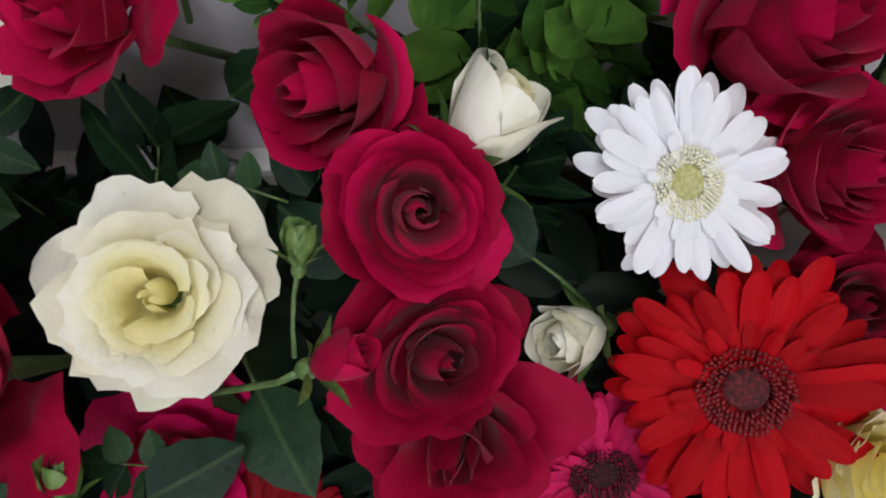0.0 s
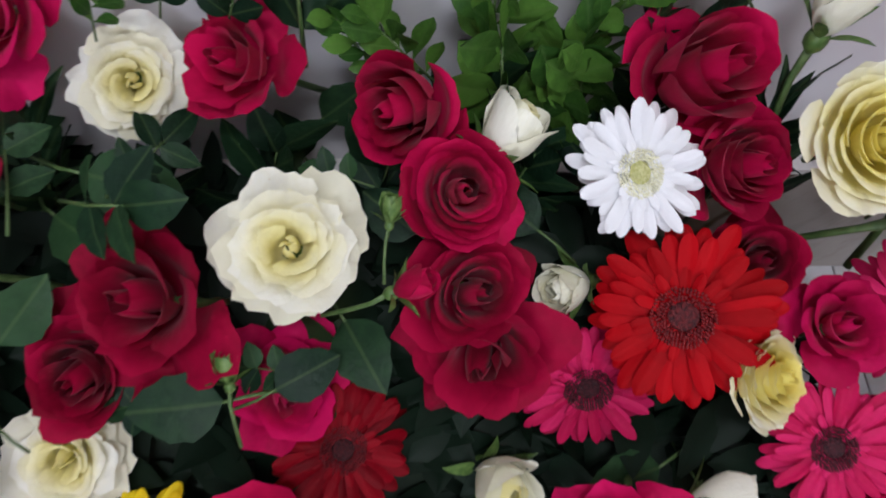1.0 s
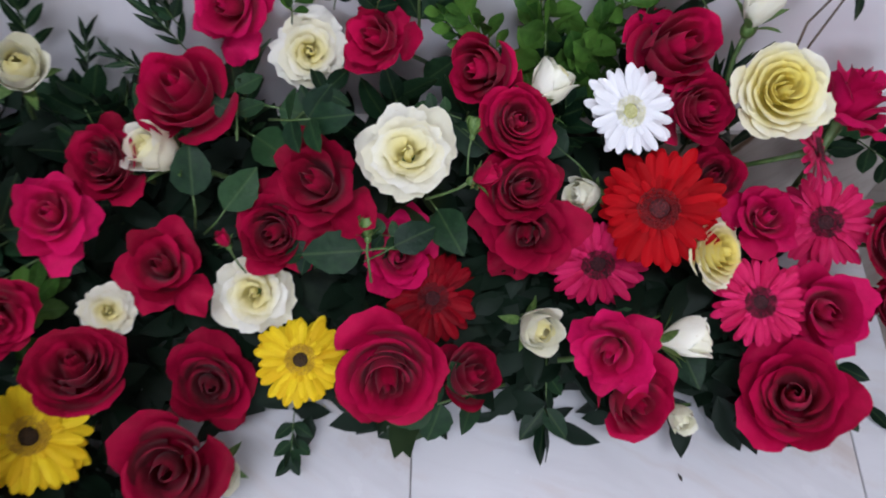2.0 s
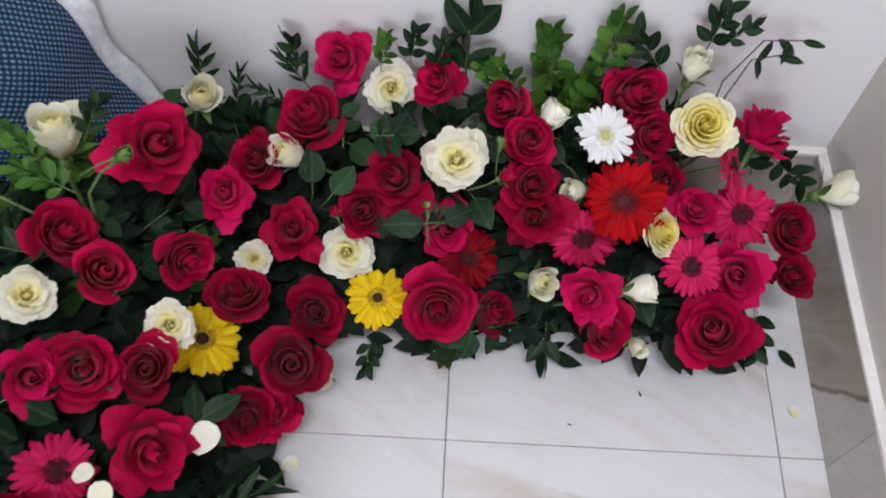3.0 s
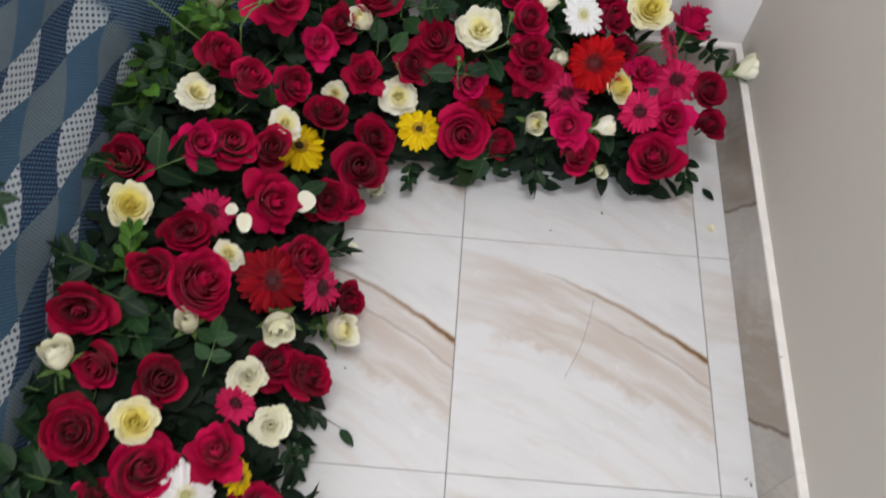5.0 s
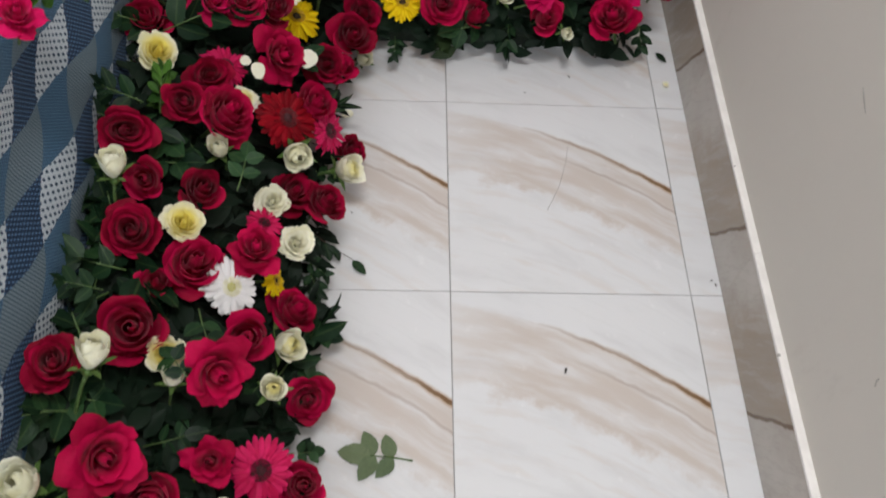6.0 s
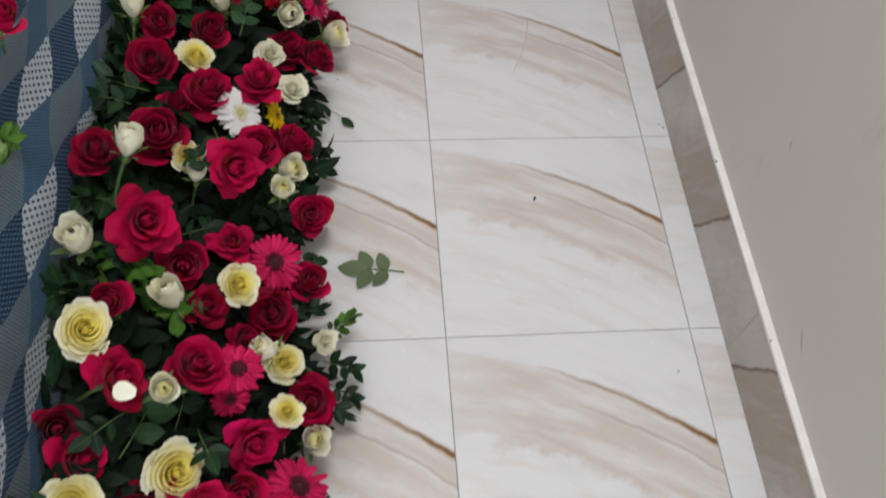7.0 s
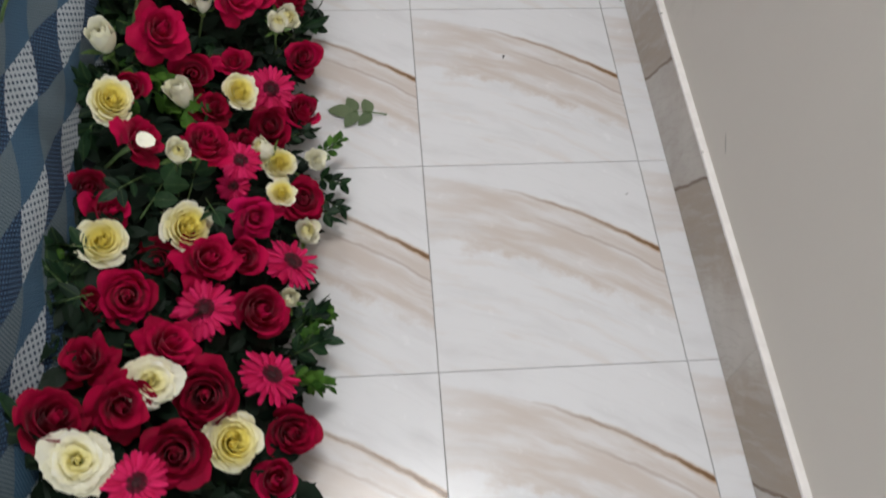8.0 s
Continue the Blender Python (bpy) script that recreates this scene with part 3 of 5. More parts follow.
def rose(name, count, closed, neck, height, flare, lip, half, tip, round_off, ruffle, back, drop, material, seed, stem=0.9):
    """A rose 1 across, facing +z: a closed heart, then petals unfurled from it; the pairs give heart and rim. The last drop petals hang open."""
    rng = random.Random(seed)
    root = new(name)
    made, rim = [], [0.0] * 12
    for i in range(count):
        s = i / (count - 1)
        r = neck[0] + (neck[1] - neck[0]) * s ** 0.9
        h = height[0] + (height[1] - height[0]) * s ** 1.1 + rng.uniform(-0.02, 0.02) * min(1, 2 * s)
        phi = radians(flare[0] + (flare[1] - flare[0]) * s ** 0.8 + rng.uniform(-10, 10) * s)
        out = (lip[0] + (lip[1] - lip[0]) * s ** 0.8) * rng.uniform(0.85, 1.15)
        if i < closed:
            phi, out = radians(-42 + 50 * i / closed), 0.05 + 0.02 * i / closed
        if i >= count - drop:
            phi, h, out = radians(rng.uniform(88, 110)), h - rng.uniform(0.02, 0.07), out * rng.uniform(1.0, 1.25)
        ctrl = ((0.02 + 0.03 * s, -0.30), (r * 1.25 + 0.04, -0.26 + 0.2 * (h + 0.30)), (r * 1.02, h), (max(0.004, r + out * math.sin(phi)), h + out * math.cos(phi)))
        wide = half[0] + (half[1] - half[0]) * min(1, s * 1.25) ** 0.7
        bm = furl_bm(ctrl, wide * rng.uniform(0.9, 1.1), 0.018, tip * s, round_off, ruffle * (0.3 + 0.7 * s), back * s, seed * 100 + i)
        bm.transform(Matrix.Rotation(i * 2.39996 + rng.uniform(-0.3, 0.3) * s, 4, "Z") @ pose(0, 0, 0, rng.uniform(-5, 5) * s, rng.uniform(-6, 6) * s))
        for v in bm.verts:
            k = int((math.atan2(v.co.y, v.co.x) / (2 * math.pi) % 1) * 12) % 12
            rim[k] = max(rim[k], math.hypot(v.co.x, v.co.y))
        made.append(bm)
    for bm in made:
        bm.transform(Matrix.Scale(0.495 / (sum(rim) / 12), 4))
        part("petal", bm, material, root)
    part("stem", tube([(0, 0, -0.26), (0.02, 0.0, -0.24 - stem / 2), (0.0, 0.03, -0.24 - stem)], [0.07, 0.03, 0.03]), STEM, root)
    return root


ROSES = {}
for tone, red in RED.items():
    ROSES["spiral", tone] = [rose("red_rose", 22, 5, (0.035, 0.27), (0.17, -0.12), (30, 84), (0.05, 0.19), (1.8, 0.90), 0.06 + 0.05 * (k - 11), 0.13, 0.085, 0.05 + 0.02 * (k - 11), k - 10, red, k) for k in (11, 12, 13, 14)]
    ROSES["loose", tone] = [rose("red_rose", 16, 4, (0.035, 0.23), (0.16, -0.14), (28, 98), (0.06, 0.27), (1.8, 0.85), 0.28, 0.08, 0.135, 0.11, 4, red, k) for k in (21, 22, 23, 24)]
    ROSES["cup", tone] = [rose("red_rose", 14, 4, (0.04, 0.25), (0.22, -0.02), (16, 58), (0.05, 0.16), (1.8, 1.0), 0.14, 0.12, 0.075, 0.06, 3, red, k) for k in (31, 32, 33)]
CREAMS = {
    "ruffled": ([rose("cream_rose", 25, 3, (0.025, 0.22), (0.06, -0.12), (48, 94), (0.08, 0.27), (1.3, 0.80), 0.02, 0.10, 0.130, 0.03, 0, CREAM, k) for k in (41, 42, 43)], "creamy white full-blown rose with ruffled petals and brown specks"),
    "yellow": ([rose("cream_rose", 44, 5, (0.03, 0.33), (0.10, -0.14), (36, 88), (0.055, 0.16), (1.2, 0.50), 0.02, 0.12, 0.075, 0.02, 0, YELLOW, k) for k in (51, 52)], "cream rose with a yellow heart"),
    "small": ([rose("cream_rose", 24, 4, (0.03, 0.26), (0.08, -0.12), (36, 90), (0.06, 0.21), (1.4, 0.70), 0.04, 0.12, 0.105, 0.03, 0, IVORY, k) for k in (61, 62)], "small ruffled ivory bloom at the edge of the bed"),
}
BARE = []  # places of blooms that no leaf may cover
TONE = {"crimson": "bright crimson", "dark": "dark wine-red (some darkened for shade)", "magenta": "magenta-red"}
STYLE = {"spiral": "full rose with tightly spiralled petals", "loose": "wide-open rose with loose curling petals", "cup": "half-open cupped rose"}


def red_rose(style, tone, place, size, way):
    ob = random.choice(ROSES[style, tone])
    flat = Matrix.Diagonal((1, random.uniform(0.82, 1.0), 1, 1))
    return planted(ob, facing(place, way, size, random.uniform(0, 6.28)) @ flat @ Matrix.Rotation(random.uniform(0, 6.28), 4, "Z"), TONE[tone] + " " + STYLE[style], "rose", "red roses of the flower bed")


def cream_rose(style, place, size, way):
    BARE.append(place)
    made, label = CREAMS[style]
    return planted(random.choice(made), facing(place, way, size, random.uniform(0, 6.28)), label, "rose", "cream roses of the flower bed")


def bud(name, count, opening, outer, inner, seed, fat):
    """A closed or half-open bud 1 across, facing +z, on a longer stem."""
    rng = random.Random(seed)
    root = new(name)
    for i in range(count):
        s = i / (count - 1)
        bm = petal_bm(0.92 + 0.06 * s, radians(34 + 8 * s), radians(-40 + (opening + 26) * s), 0.03 + 0.03 * s, -0.05, 0.42 * fat, 0.14, 0.6 * s, 0.06, seed * 50 + i)
        bm.transform(Matrix.Rotation(i * 2.4 + rng.uniform(-0.3, 0.3), 4, "Z") @ Matrix.Translation((0, 0, -0.45)))
        part("petal", bm, inner if s < 0.4 else outer, root)
    bm = bmesh.new()
    bmesh.ops.create_uvsphere(bm, u_segments=10, v_segments=6, radius=0.15, matrix=Matrix.Translation((0, 0, -0.56)) @ Matrix.Diagonal((1, 1, 1.2, 1)))
    hip = part("hip", bm, SEPAL, root)
    part("stem", tube([(0, 0, -0.6), (0.06, 0.02, -1.1), (0.02, 0.1, -1.7), (-0.05, 0.1, -2.4)], [0.065, 0.05, 0.05, 0.055]), STEM, root)
    me = mesh_of("sepal", leaf_bm(0.34, 0.25, 0.35, 1.2, 0.0, 5, seed), SEPAL)
    for k in range(5):
        ob = part("sepal", me, None, hip)
        ob.matrix_basis = Matrix.Rotation(k * 1.2566, 4, "Z") @ Matrix.Translation((0, 0.10, -0.5)) @ pose(0, 0, 0, 48 + rng.uniform(-25, 12)) @ Matrix.Scale(0.62, 4)
    return root


BUDS = {
    "cream": ([bud("cream_rosebud", 13, 10, IVORY, CREAM, 1, 1.15), bud("cream_rosebud", 12, 3, IVORY, IVORY, 2, 1.15), bud("cream_rosebud", 15, 20, CREAM, CREAM, 3, 1.2)], "half-open ivory rosebud with green sepals on a thin stem"),
    "green": ([bud("green_rosebud", 6, -8, SEPAL, SEPAL, 4, 1.1)], "small closed green rosebud on a thin stem"),
    "red": ([bud("red_rosebud", 8, -8, RED["crimson"], RED["crimson"], 5, 1.1)], "small closed red rosebud with green sepals"),
}


def rose_bud(tone, place, size, way):
    made, label = BUDS[tone]
    return planted(random.choice(made), facing(place, way, size * 0.97, random.uniform(0, 6.28)), label, "rosebud", tone + " rosebuds of the flower bed")


def strap_bm(length, width, lift, droop, seed):
    """A gerbera ray: long, rounded, with two lengthwise grooves and a notched tip."""
    bm = bmesh.new()
    rng = random.Random(seed)
    rows = []
    for j in range(13):
        t = j / 10 if j < 8 else 1 - 0.3 * (1 - (j - 7) / 5) ** 2
        w = width / 2 * (0.50 + 0.62 * math.sin(math.pi * (0.10 + 0.55 * t))) * math.sqrt(max(0.04, 1 - (max(0, t - 0.72) / 0.285) ** 2))
        row = []
        for i in range(5):
            u = i / 2 - 1
            y = 0.13 + t * length - 0.0
            z = lift * t - droop * t * t + 0.05 * width * math.cos(u * math.pi * 1.5) * (1 - 0.5 * t) - 0.12 * width * u * u
            row.append(bm.verts.new((u * w, y, z + rng.uniform(-0.003, 0.003))))
        rows.append(row)
    for r0, r1 in zip(rows, rows[1:]):
        for i in range(4):
            bm.faces.new((r0[i], r0[i + 1], r1[i + 1], r1[i]))
    return bm


def gerbera_bloom(tone, seed, narrow=1.0):
    """A gerbera 1 across, facing +z: two whorls of rays, a ring of small florets and a disk."""
    rng = random.Random(seed)
    root = new(tone + "_gerbera" if tone != "dark" else "dark_red_gerbera")
    rays = [mesh_of("ray_petal", strap_bm(0.38, 0.100 * narrow, 0.05, d, seed + k), GERBERA[tone]) for k, d in enumerate((0.06, 0.10, 0.02, 0.14))]
    for whorl, (count, size, tilt, z) in enumerate(((27, 1.0, -5, 0.0), (25, 0.91, 3, 0.012), (26, 0.50, 9, 0.018))):
        for k in range(count):
            ob = part("ray_petal", rng.choice(rays), None, root)
            ob.matrix_basis = Matrix.Rotation((k + 0.5 * whorl + rng.uniform(-0.22, 0.22)) * 2 * math.pi / count, 4, "Z") @ Matrix.Translation((0, 0, z)) @ pose(0, 0, 0, tilt + rng.uniform(-7, 7), rng.uniform(-14, 14), rng.uniform(-3, 3)) @ Matrix.Scale(size * rng.uniform(0.86, 1.08), 4)
    bm = bmesh.new()
    for ring, (count, rad, length) in enumerate(((52, 0.148, 0.055), (46, 0.128, 0.050), (40, 0.108, 0.045), (34, 0.090, 0.040))):
        for k in range(count):
            a = (k + 0.5 * (ring % 2)) * 2 * math.pi / count
            m = Matrix.Rotation(a, 4, "Z") @ Matrix.Translation((rad + rng.uniform(-0.008, 0.008), 0, 0.045)) @ pose(0, 0, 0, 0, 28, 0)
            bmesh.ops.create_cone(bm, cap_ends=True, segments=5, radius1=0.006, radius2=0.0075, depth=length, matrix=m)
    floret = plain(tone + "_florets", *{"white": ((0.78, 0.76, 0.50), (0.90, 0.88, 0.70)), "yellow": ((0.45, 0.26, 0.01), (0.70, 0.45, 0.02)), "red": ((0.09, 0.002, 0.004), (0.24, 0.004, 0.006)), "dark": ((0.06, 0.004, 0.008), (0.18, 0.006, 0.010)), "pink": ((0.03, 0.002, 0.006), (0.12, 0.004, 0.016))}[tone])
    tagged(part("floret_ring", bm, floret, root), kind="stuff")
    bm = bmesh.new()
    bmesh.ops.create_uvsphere(bm, u_segments=18, v_segments=10, radius=0.082, matrix=Matrix.Translation((0, 0, 0.032)) @ Matrix.Diagonal((1, 1, 0.34, 1)))
    part("disk", bm, DISK[tone], root)
    part("stem", tube([(0, 0, 0.0), (0.01, 0.02, -0.4), (0.0, 0.05, -0.95)], [0.07, 0.035, 0.035]), STEM, root)
    return root


GERBERAS = {tone: gerbera_bloom(tone, 70 + i, 1.0 if tone != "pink" else 0.85) for i, tone in enumerate(GERBERA)}
GERBERA_LABEL = {
    "white": "white gerbera daisy with a pale green heart",
    "red": "scarlet gerbera daisy with a dark red heart",
    "dark": "deep red gerbera daisy with a dark heart",
    "pink": "carmine-pink gerbera daisy with a maroon heart",
    "yellow": "bright yellow gerbera daisy with a brown heart",
}


def gerbera(tone, place, size, way):
    BARE.append(place)
    return planted(GERBERAS[tone], facing(place, way, size, random.uniform(0, 6.28)), GERBERA_LABEL[tone], "gerbera", "gerberas of the flower bed")


def loose_petal(material):
    """A single oval petal, cupped, narrow at its base."""
    bm = bmesh.new()
    rows = []
    for j in range(9):
        v = j / 8
        half = 0.37 * math.sin(math.pi * (0.06 + 0.88 * v ** 0.75)) ** 0.6
        row = []
        for i in range(9):
            u = i / 4 - 1
            x, y = u * half, (v - 0.5) * 0.9
            lift = 0.45 * x * x + 0.22 * y * y + 0.05 * noise.noise(Vector((x * 4, y * 4, 3)))
            row.append(bm.verts.new((x, y, lift)))
        rows.append(row)
    for r0, r1 in zip(rows, rows[1:]):
        for i in range(8):
            bm.faces.new((r0[i], r0[i + 1], r1[i + 1], r1[i]))
    return part("fallen_petal", bm, material)


PETALS = {"white": loose_petal(IVORY), "yellow": loose_petal(CREAM)}


def fallen_petal(tone, place, size, way):
    return planted(PETALS[tone], facing(place, way, size, random.uniform(0, 6.28)), "single fallen cream petal", "petal", "fallen petals")


def long_stem(thing, points):
    """A bud's long curved stem, down into the bed."""
    back = thing.matrix_basis.inverted()
    size = thing.matrix_basis.to_scale().x
    part("long_stem", tube([back @ Vector(p) for p in points], [0.0016 / size] * len(points), 6), STEM, thing)


random.seed(4)
red_rose("loose", "magenta", (-0.134, 1.522, 0.305), 0.08, (-0.124, -0.655, 0.746))
cream_rose("ruffled", (-0.079, 1.519, 0.264), 0.062, (0.172, -0.688, 0.705))
red_rose("loose", "crimson", (-0.028, 1.515, 0.285), 0.074, (-0.443, -0.471, 0.763))
rose_bud("cream", (-0.287, 1.486, 0.276), 0.049, (0.302, -0.302, 0.905))
red_rose("cup", "crimson", (-0.164, 1.465, 0.277), 0.079, (-0.119, -0.299, 0.947))
red_rose("loose", "crimson", (-0.289, 1.372, 0.34), 0.103, (0.505, -0.413, 0.758))
long_stem(rose_bud("green", (-0.299, 1.326, 0.38), 0.021, (0.896, 0.199, 0.398)), [(-0.305, 1.325, 0.373), (-0.322, 1.316, 0.366), (-0.338, 1.306, 0.345), (-0.346, 1.300, 0.290)])
rose_bud("cream", (-0.397, 1.384, 0.330), 0.063, (0.098, 0.195, 0.976))
long_stem(rose_bud("green", (-0.474, 1.326, 0.4), 0.018, (-0.39, 0.488, 0.781)), [(-0.470, 1.322, 0.390), (-0.455, 1.308, 0.372), (-0.420, 1.298, 0.345), (-0.370, 1.296, 0.290)])
red_rose("spiral", "dark", (-0.222, 1.424, 0.248), 0.073, (-0.102, -0.415, 0.904))
rose_bud("cream", (-0.185, 1.434, 0.247), 0.047, (-0.518, -0.207, 0.83))
red_rose("loose", "magenta", (-0.246, 1.375, 0.254), 0.073, (0.18, -0.388, 0.904))
red_rose("loose", "dark", (-0.069, 1.414, 0.241), 0.095, (-0.229, -0.402, 0.887))
red_rose("spiral", "dark", (-0.102, 1.393, 0.203), 0.075, (-0.061, -0.649, 0.758))
red_rose("loose", "dark", (-0.176, 1.355, 0.219), 0.08, (0.083, -0.332, 0.94))
red_rose("spiral", "crimson", (-0.362, 1.278, 0.32), 0.082, (0.656, 0.0, 0.755))
red_rose("cup", "crimson", (-0.315, 1.238, 0.32), 0.064, (0.486, -0.254, 0.836))
red_rose("spiral", "crimson", (-0.273, 1.304, 0.232), 0.074, (0.64, -0.583, 0.5))
red_rose("spiral", "dark", (-0.225, 1.283, 0.205), 0.076, (0.154, 0.05, 0.987))
cream_rose("ruffled", (-0.220, 1.335, 0.184), 0.045, (0.357, -0.458, 0.814))
cream_rose("ruffled", (-0.123, 1.366, 0.154), 0.071, (0.106, -0.548, 0.83))
gerbera("yellow", (-0.086, 1.324, 0.124), 0.075, (0.142, -0.307, 0.941))
cream_rose("ruffled", (-0.39, 1.221, 0.3), 0.06, (0.521, -0.129, 0.844))
red_rose("loose", "magenta", (-0.010, 1.394, 0.170), 0.082, (0.126, -0.581, 0.804))
gerbera("dark", (0.017, 1.372, 0.141), 0.079, (0.18, -0.377, 0.908))
red_rose("spiral", "dark", (-0.155, 1.304, 0.119), 0.086, (0.255, -0.464, 0.848))
red_rose("spiral", "crimson", (-0.014, 1.300, 0.151), 0.094, (0.117, -0.715, 0.69))
red_rose("cup", "dark", (0.049, 1.322, 0.105), 0.066, (0.389, -0.123, 0.913))
rose_bud("cream", (0.102, 1.354, 0.126), 0.047, (0.309, -0.619, 0.722))
gerbera("white", (0.158, 1.460, 0.271), 0.071, (-0.038, -0.721, 0.692))
cream_rose("ruffled", (-0.002, 1.434, 0.252), 0.074, (0.017, -0.411, 0.912))
red_rose("cup", "crimson", (0.050, 1.493, 0.276), 0.06, (-0.457, -0.664, 0.593))
red_rose("spiral", "crimson", (0.078, 1.455, 0.264), 0.066, (0.077, -0.53, 0.845))
red_rose("spiral", "dark", (0.084, 1.421, 0.230), 0.073, (0.22, -0.433, 0.874))
red_rose("loose", "dark", (0.088, 1.400, 0.196), 0.093, (-0.158, -0.691, 0.705))
rose_bud("red", (0.055, 1.412, 0.256), 0.024, (0.8, 0.0, 0.6))
rose_bud("green", (0.045, 1.437, 0.28), 0.015, (0.108, 0.647, 0.755))
gerbera("red", (0.186, 1.412, 0.218), 0.094, (-0.317, -0.63, 0.709))
gerbera("pink", (0.149, 1.398, 0.157), 0.08, (-0.09, -0.709, 0.699))
rose_bud("cream", (0.136, 1.440, 0.193), 0.036, (-0.62, -0.35, 0.42))
rose_bud("cream", (0.102, 1.486, 0.266), 0.042, (0.57, 0.456, 0.684))
red_rose("cup", "crimson", (0.191, 1.499, 0.295), 0.077, (0.238, -0.48, 0.844))
red_rose("spiral", "crimson", (0.211, 1.467, 0.267), 0.071, (0.313, -0.563, 0.765))
red_rose("spiral", "dark", (0.228, 1.438, 0.223), 0.064, (-0.04, -0.354, 0.935))
red_rose("loose", "magenta", (0.264, 1.405, 0.219), 0.062, (-0.036, -0.282, 0.959))
cream_rose("yellow", (0.256, 1.454, 0.305), 0.072, (-0.05, -0.491, 0.87))
rose_bud("cream", (0.246, 1.517, 0.323), 0.045, (0.099, 0.099, 0.99))
red_rose("loose", "magenta", (0.349, 1.512, 0.238), 0.09, (0.291, 0.389, 0.874))
gerbera("pink", (0.302, 1.451, 0.240), 0.059, (0.796, -0.1, 0.597))
gerbera("pink", (0.330, 1.428, 0.176), 0.077, (-0.178, -0.389, 0.904))
cream_rose("yellow", (0.233, 1.385, 0.202), 0.058, (0.549, -0.329, 0.768))
gerbera("pink", (0.266, 1.357, 0.175), 0.072, (-0.287, -0.585, 0.759))
red_rose("loose", "magenta", (0.318, 1.353, 0.169), 0.089, (-0.161, -0.543, 0.825))
red_rose("spiral", "dark", (0.38, 1.403, 0.19), 0.068, (0.067, -0.46, 0.885))
red_rose("spiral", "dark", (0.389, 1.367, 0.15), 0.062, (0.039, -0.339, 0.94))
red_rose("spiral", "crimson", (0.292, 1.295, 0.141), 0.1, (-0.328, -0.215, 0.92))
red_rose("loose", "magenta", (0.148, 1.311, 0.179), 0.076, (-0.331, -0.609, 0.721))
red_rose("cup", "crimson", (0.173, 1.293, 0.132), 0.074, (0.187, -0.567, 0.802))
rose_bud("cream", (0.211, 1.333, 0.159), 0.044, (0.914, 0.0, 0.406))
rose_bud("cream", (0.217, 1.293, 0.094), 0.031, (0.207, -0.83, 0.518))
rose_bud("cream", (0.453, 1.472, 0.17), 0.053, (0.874, 0.0, 0.486))
red_rose("loose", "magenta", (-0.372, 1.149, 0.28), 0.078, (0.544, -0.383, 0.747))
red_rose("spiral", "crimson", (-0.334, 1.163, 0.27), 0.078, (0.292, -0.341, 0.894))
cream_rose("ruffled", (-0.274, 1.225, 0.24), 0.058, (0.314, -0.334, 0.889))
gerbera("yellow", (-0.269, 1.250, 0.152), 0.089, (0.344, -0.165, 0.925))
red_rose("cup", "dark", (-0.286, 1.178, 0.24), 0.068, (0.222, -0.388, 0.894))
red_rose("cup", "dark", (-0.172, 1.235, 0.13), 0.086, (0.172, -0.434, 0.884))
red_rose("spiral", "dark", (-0.214, 1.173, 0.12), 0.078, (0.456, -0.514, 0.726))
red_rose("loose", "crimson", (-0.189, 1.19, 0.1), 0.067, (0.191, 0.023, 0.981))
rose_bud("cream", (-0.155, 1.255, 0.052), 0.044, (0.303, -0.505, 0.808))
red_rose("loose", "crimson", (-0.273, 1.107, 0.21), 0.102, (0.617, -0.416, 0.668))
gerbera("pink", (-0.363, 1.086, 0.2), 0.077, (0.513, -0.044, 0.857))
red_rose("spiral", "dark", (-0.371, 1.025, 0.25), 0.078, (0.248, -0.433, 0.867))
cream_rose("ruffled", (-0.322, 1.017, 0.21), 0.052, (0.3, -0.066, 0.952))
fallen_petal("white", (-0.307, 1.061, 0.22), 0.029, (0.287, -0.273, 0.918))
fallen_petal("white", (-0.329, 1.081, 0.22), 0.022, (0.51, -0.114, 0.853))
fallen_petal("white", (-0.24, 1.135, 0.17), 0.04, (0.215, -0.304, 0.928))
cream_rose("yellow", (-0.438, 1.035, 0.288), 0.067, (0.406, -0.266, 0.874))
red_rose("cup", "crimson", (-0.477, 1.122, 0.264), 0.076, (0.172, -0.404, 0.899))
red_rose("spiral", "dark", (-0.388, 0.938, 0.29), 0.076, (0.074, -0.556, 0.828))
red_rose("spiral", "crimson", (-0.329, 0.946, 0.263), 0.104, (0.65, -0.011, 0.76))
gerbera("dark", (-0.259, 0.986, 0.2), 0.094, (0.539, -0.266, 0.8))
red_rose("cup", "crimson", (-0.221, 1.033, 0.18), 0.08, (0.429, -0.136, 0.893))
gerbera("pink", (-0.201, 1.011, 0.14), 0.084, (0.858, -0.191, 0.477))
red_rose("spiral", "dark", (-0.164, 1.035, 0.06), 0.069, (0.693, -0.198, 0.693))
rose_bud("cream", (-0.171, 0.967, 0.1), 0.053, (0.722, -0.309, 0.619))
rose_bud("cream", (-0.24, 0.926, 0.19), 0.059, (0.287, -0.766, 0.575))
rose_bud("cream", (-0.344, 0.899, 0.237), 0.044, (0.0, -0.196, 0.981))
red_rose("spiral", "dark", (-0.448, 0.869, 0.31), 0.086, (0.405, -0.54, 0.738))
rose_bud("cream", (-0.454, 0.81, 0.316), 0.047, (0.095, 0.286, 0.953))
red_rose("cup", "crimson", (-0.424, 0.814, 0.278), 0.065, (0.147, -0.578, 0.803))
red_rose("cup", "dark", (-0.351, 0.812, 0.26), 0.071, (0.385, -0.16, 0.909))
red_rose("spiral", "dark", (-0.243, 0.889, 0.15), 0.083, (0.452, -0.142, 0.88))
red_rose("spiral", "dark", (-0.195, 0.88, 0.14), 0.08, (0.504, -0.023, 0.864))
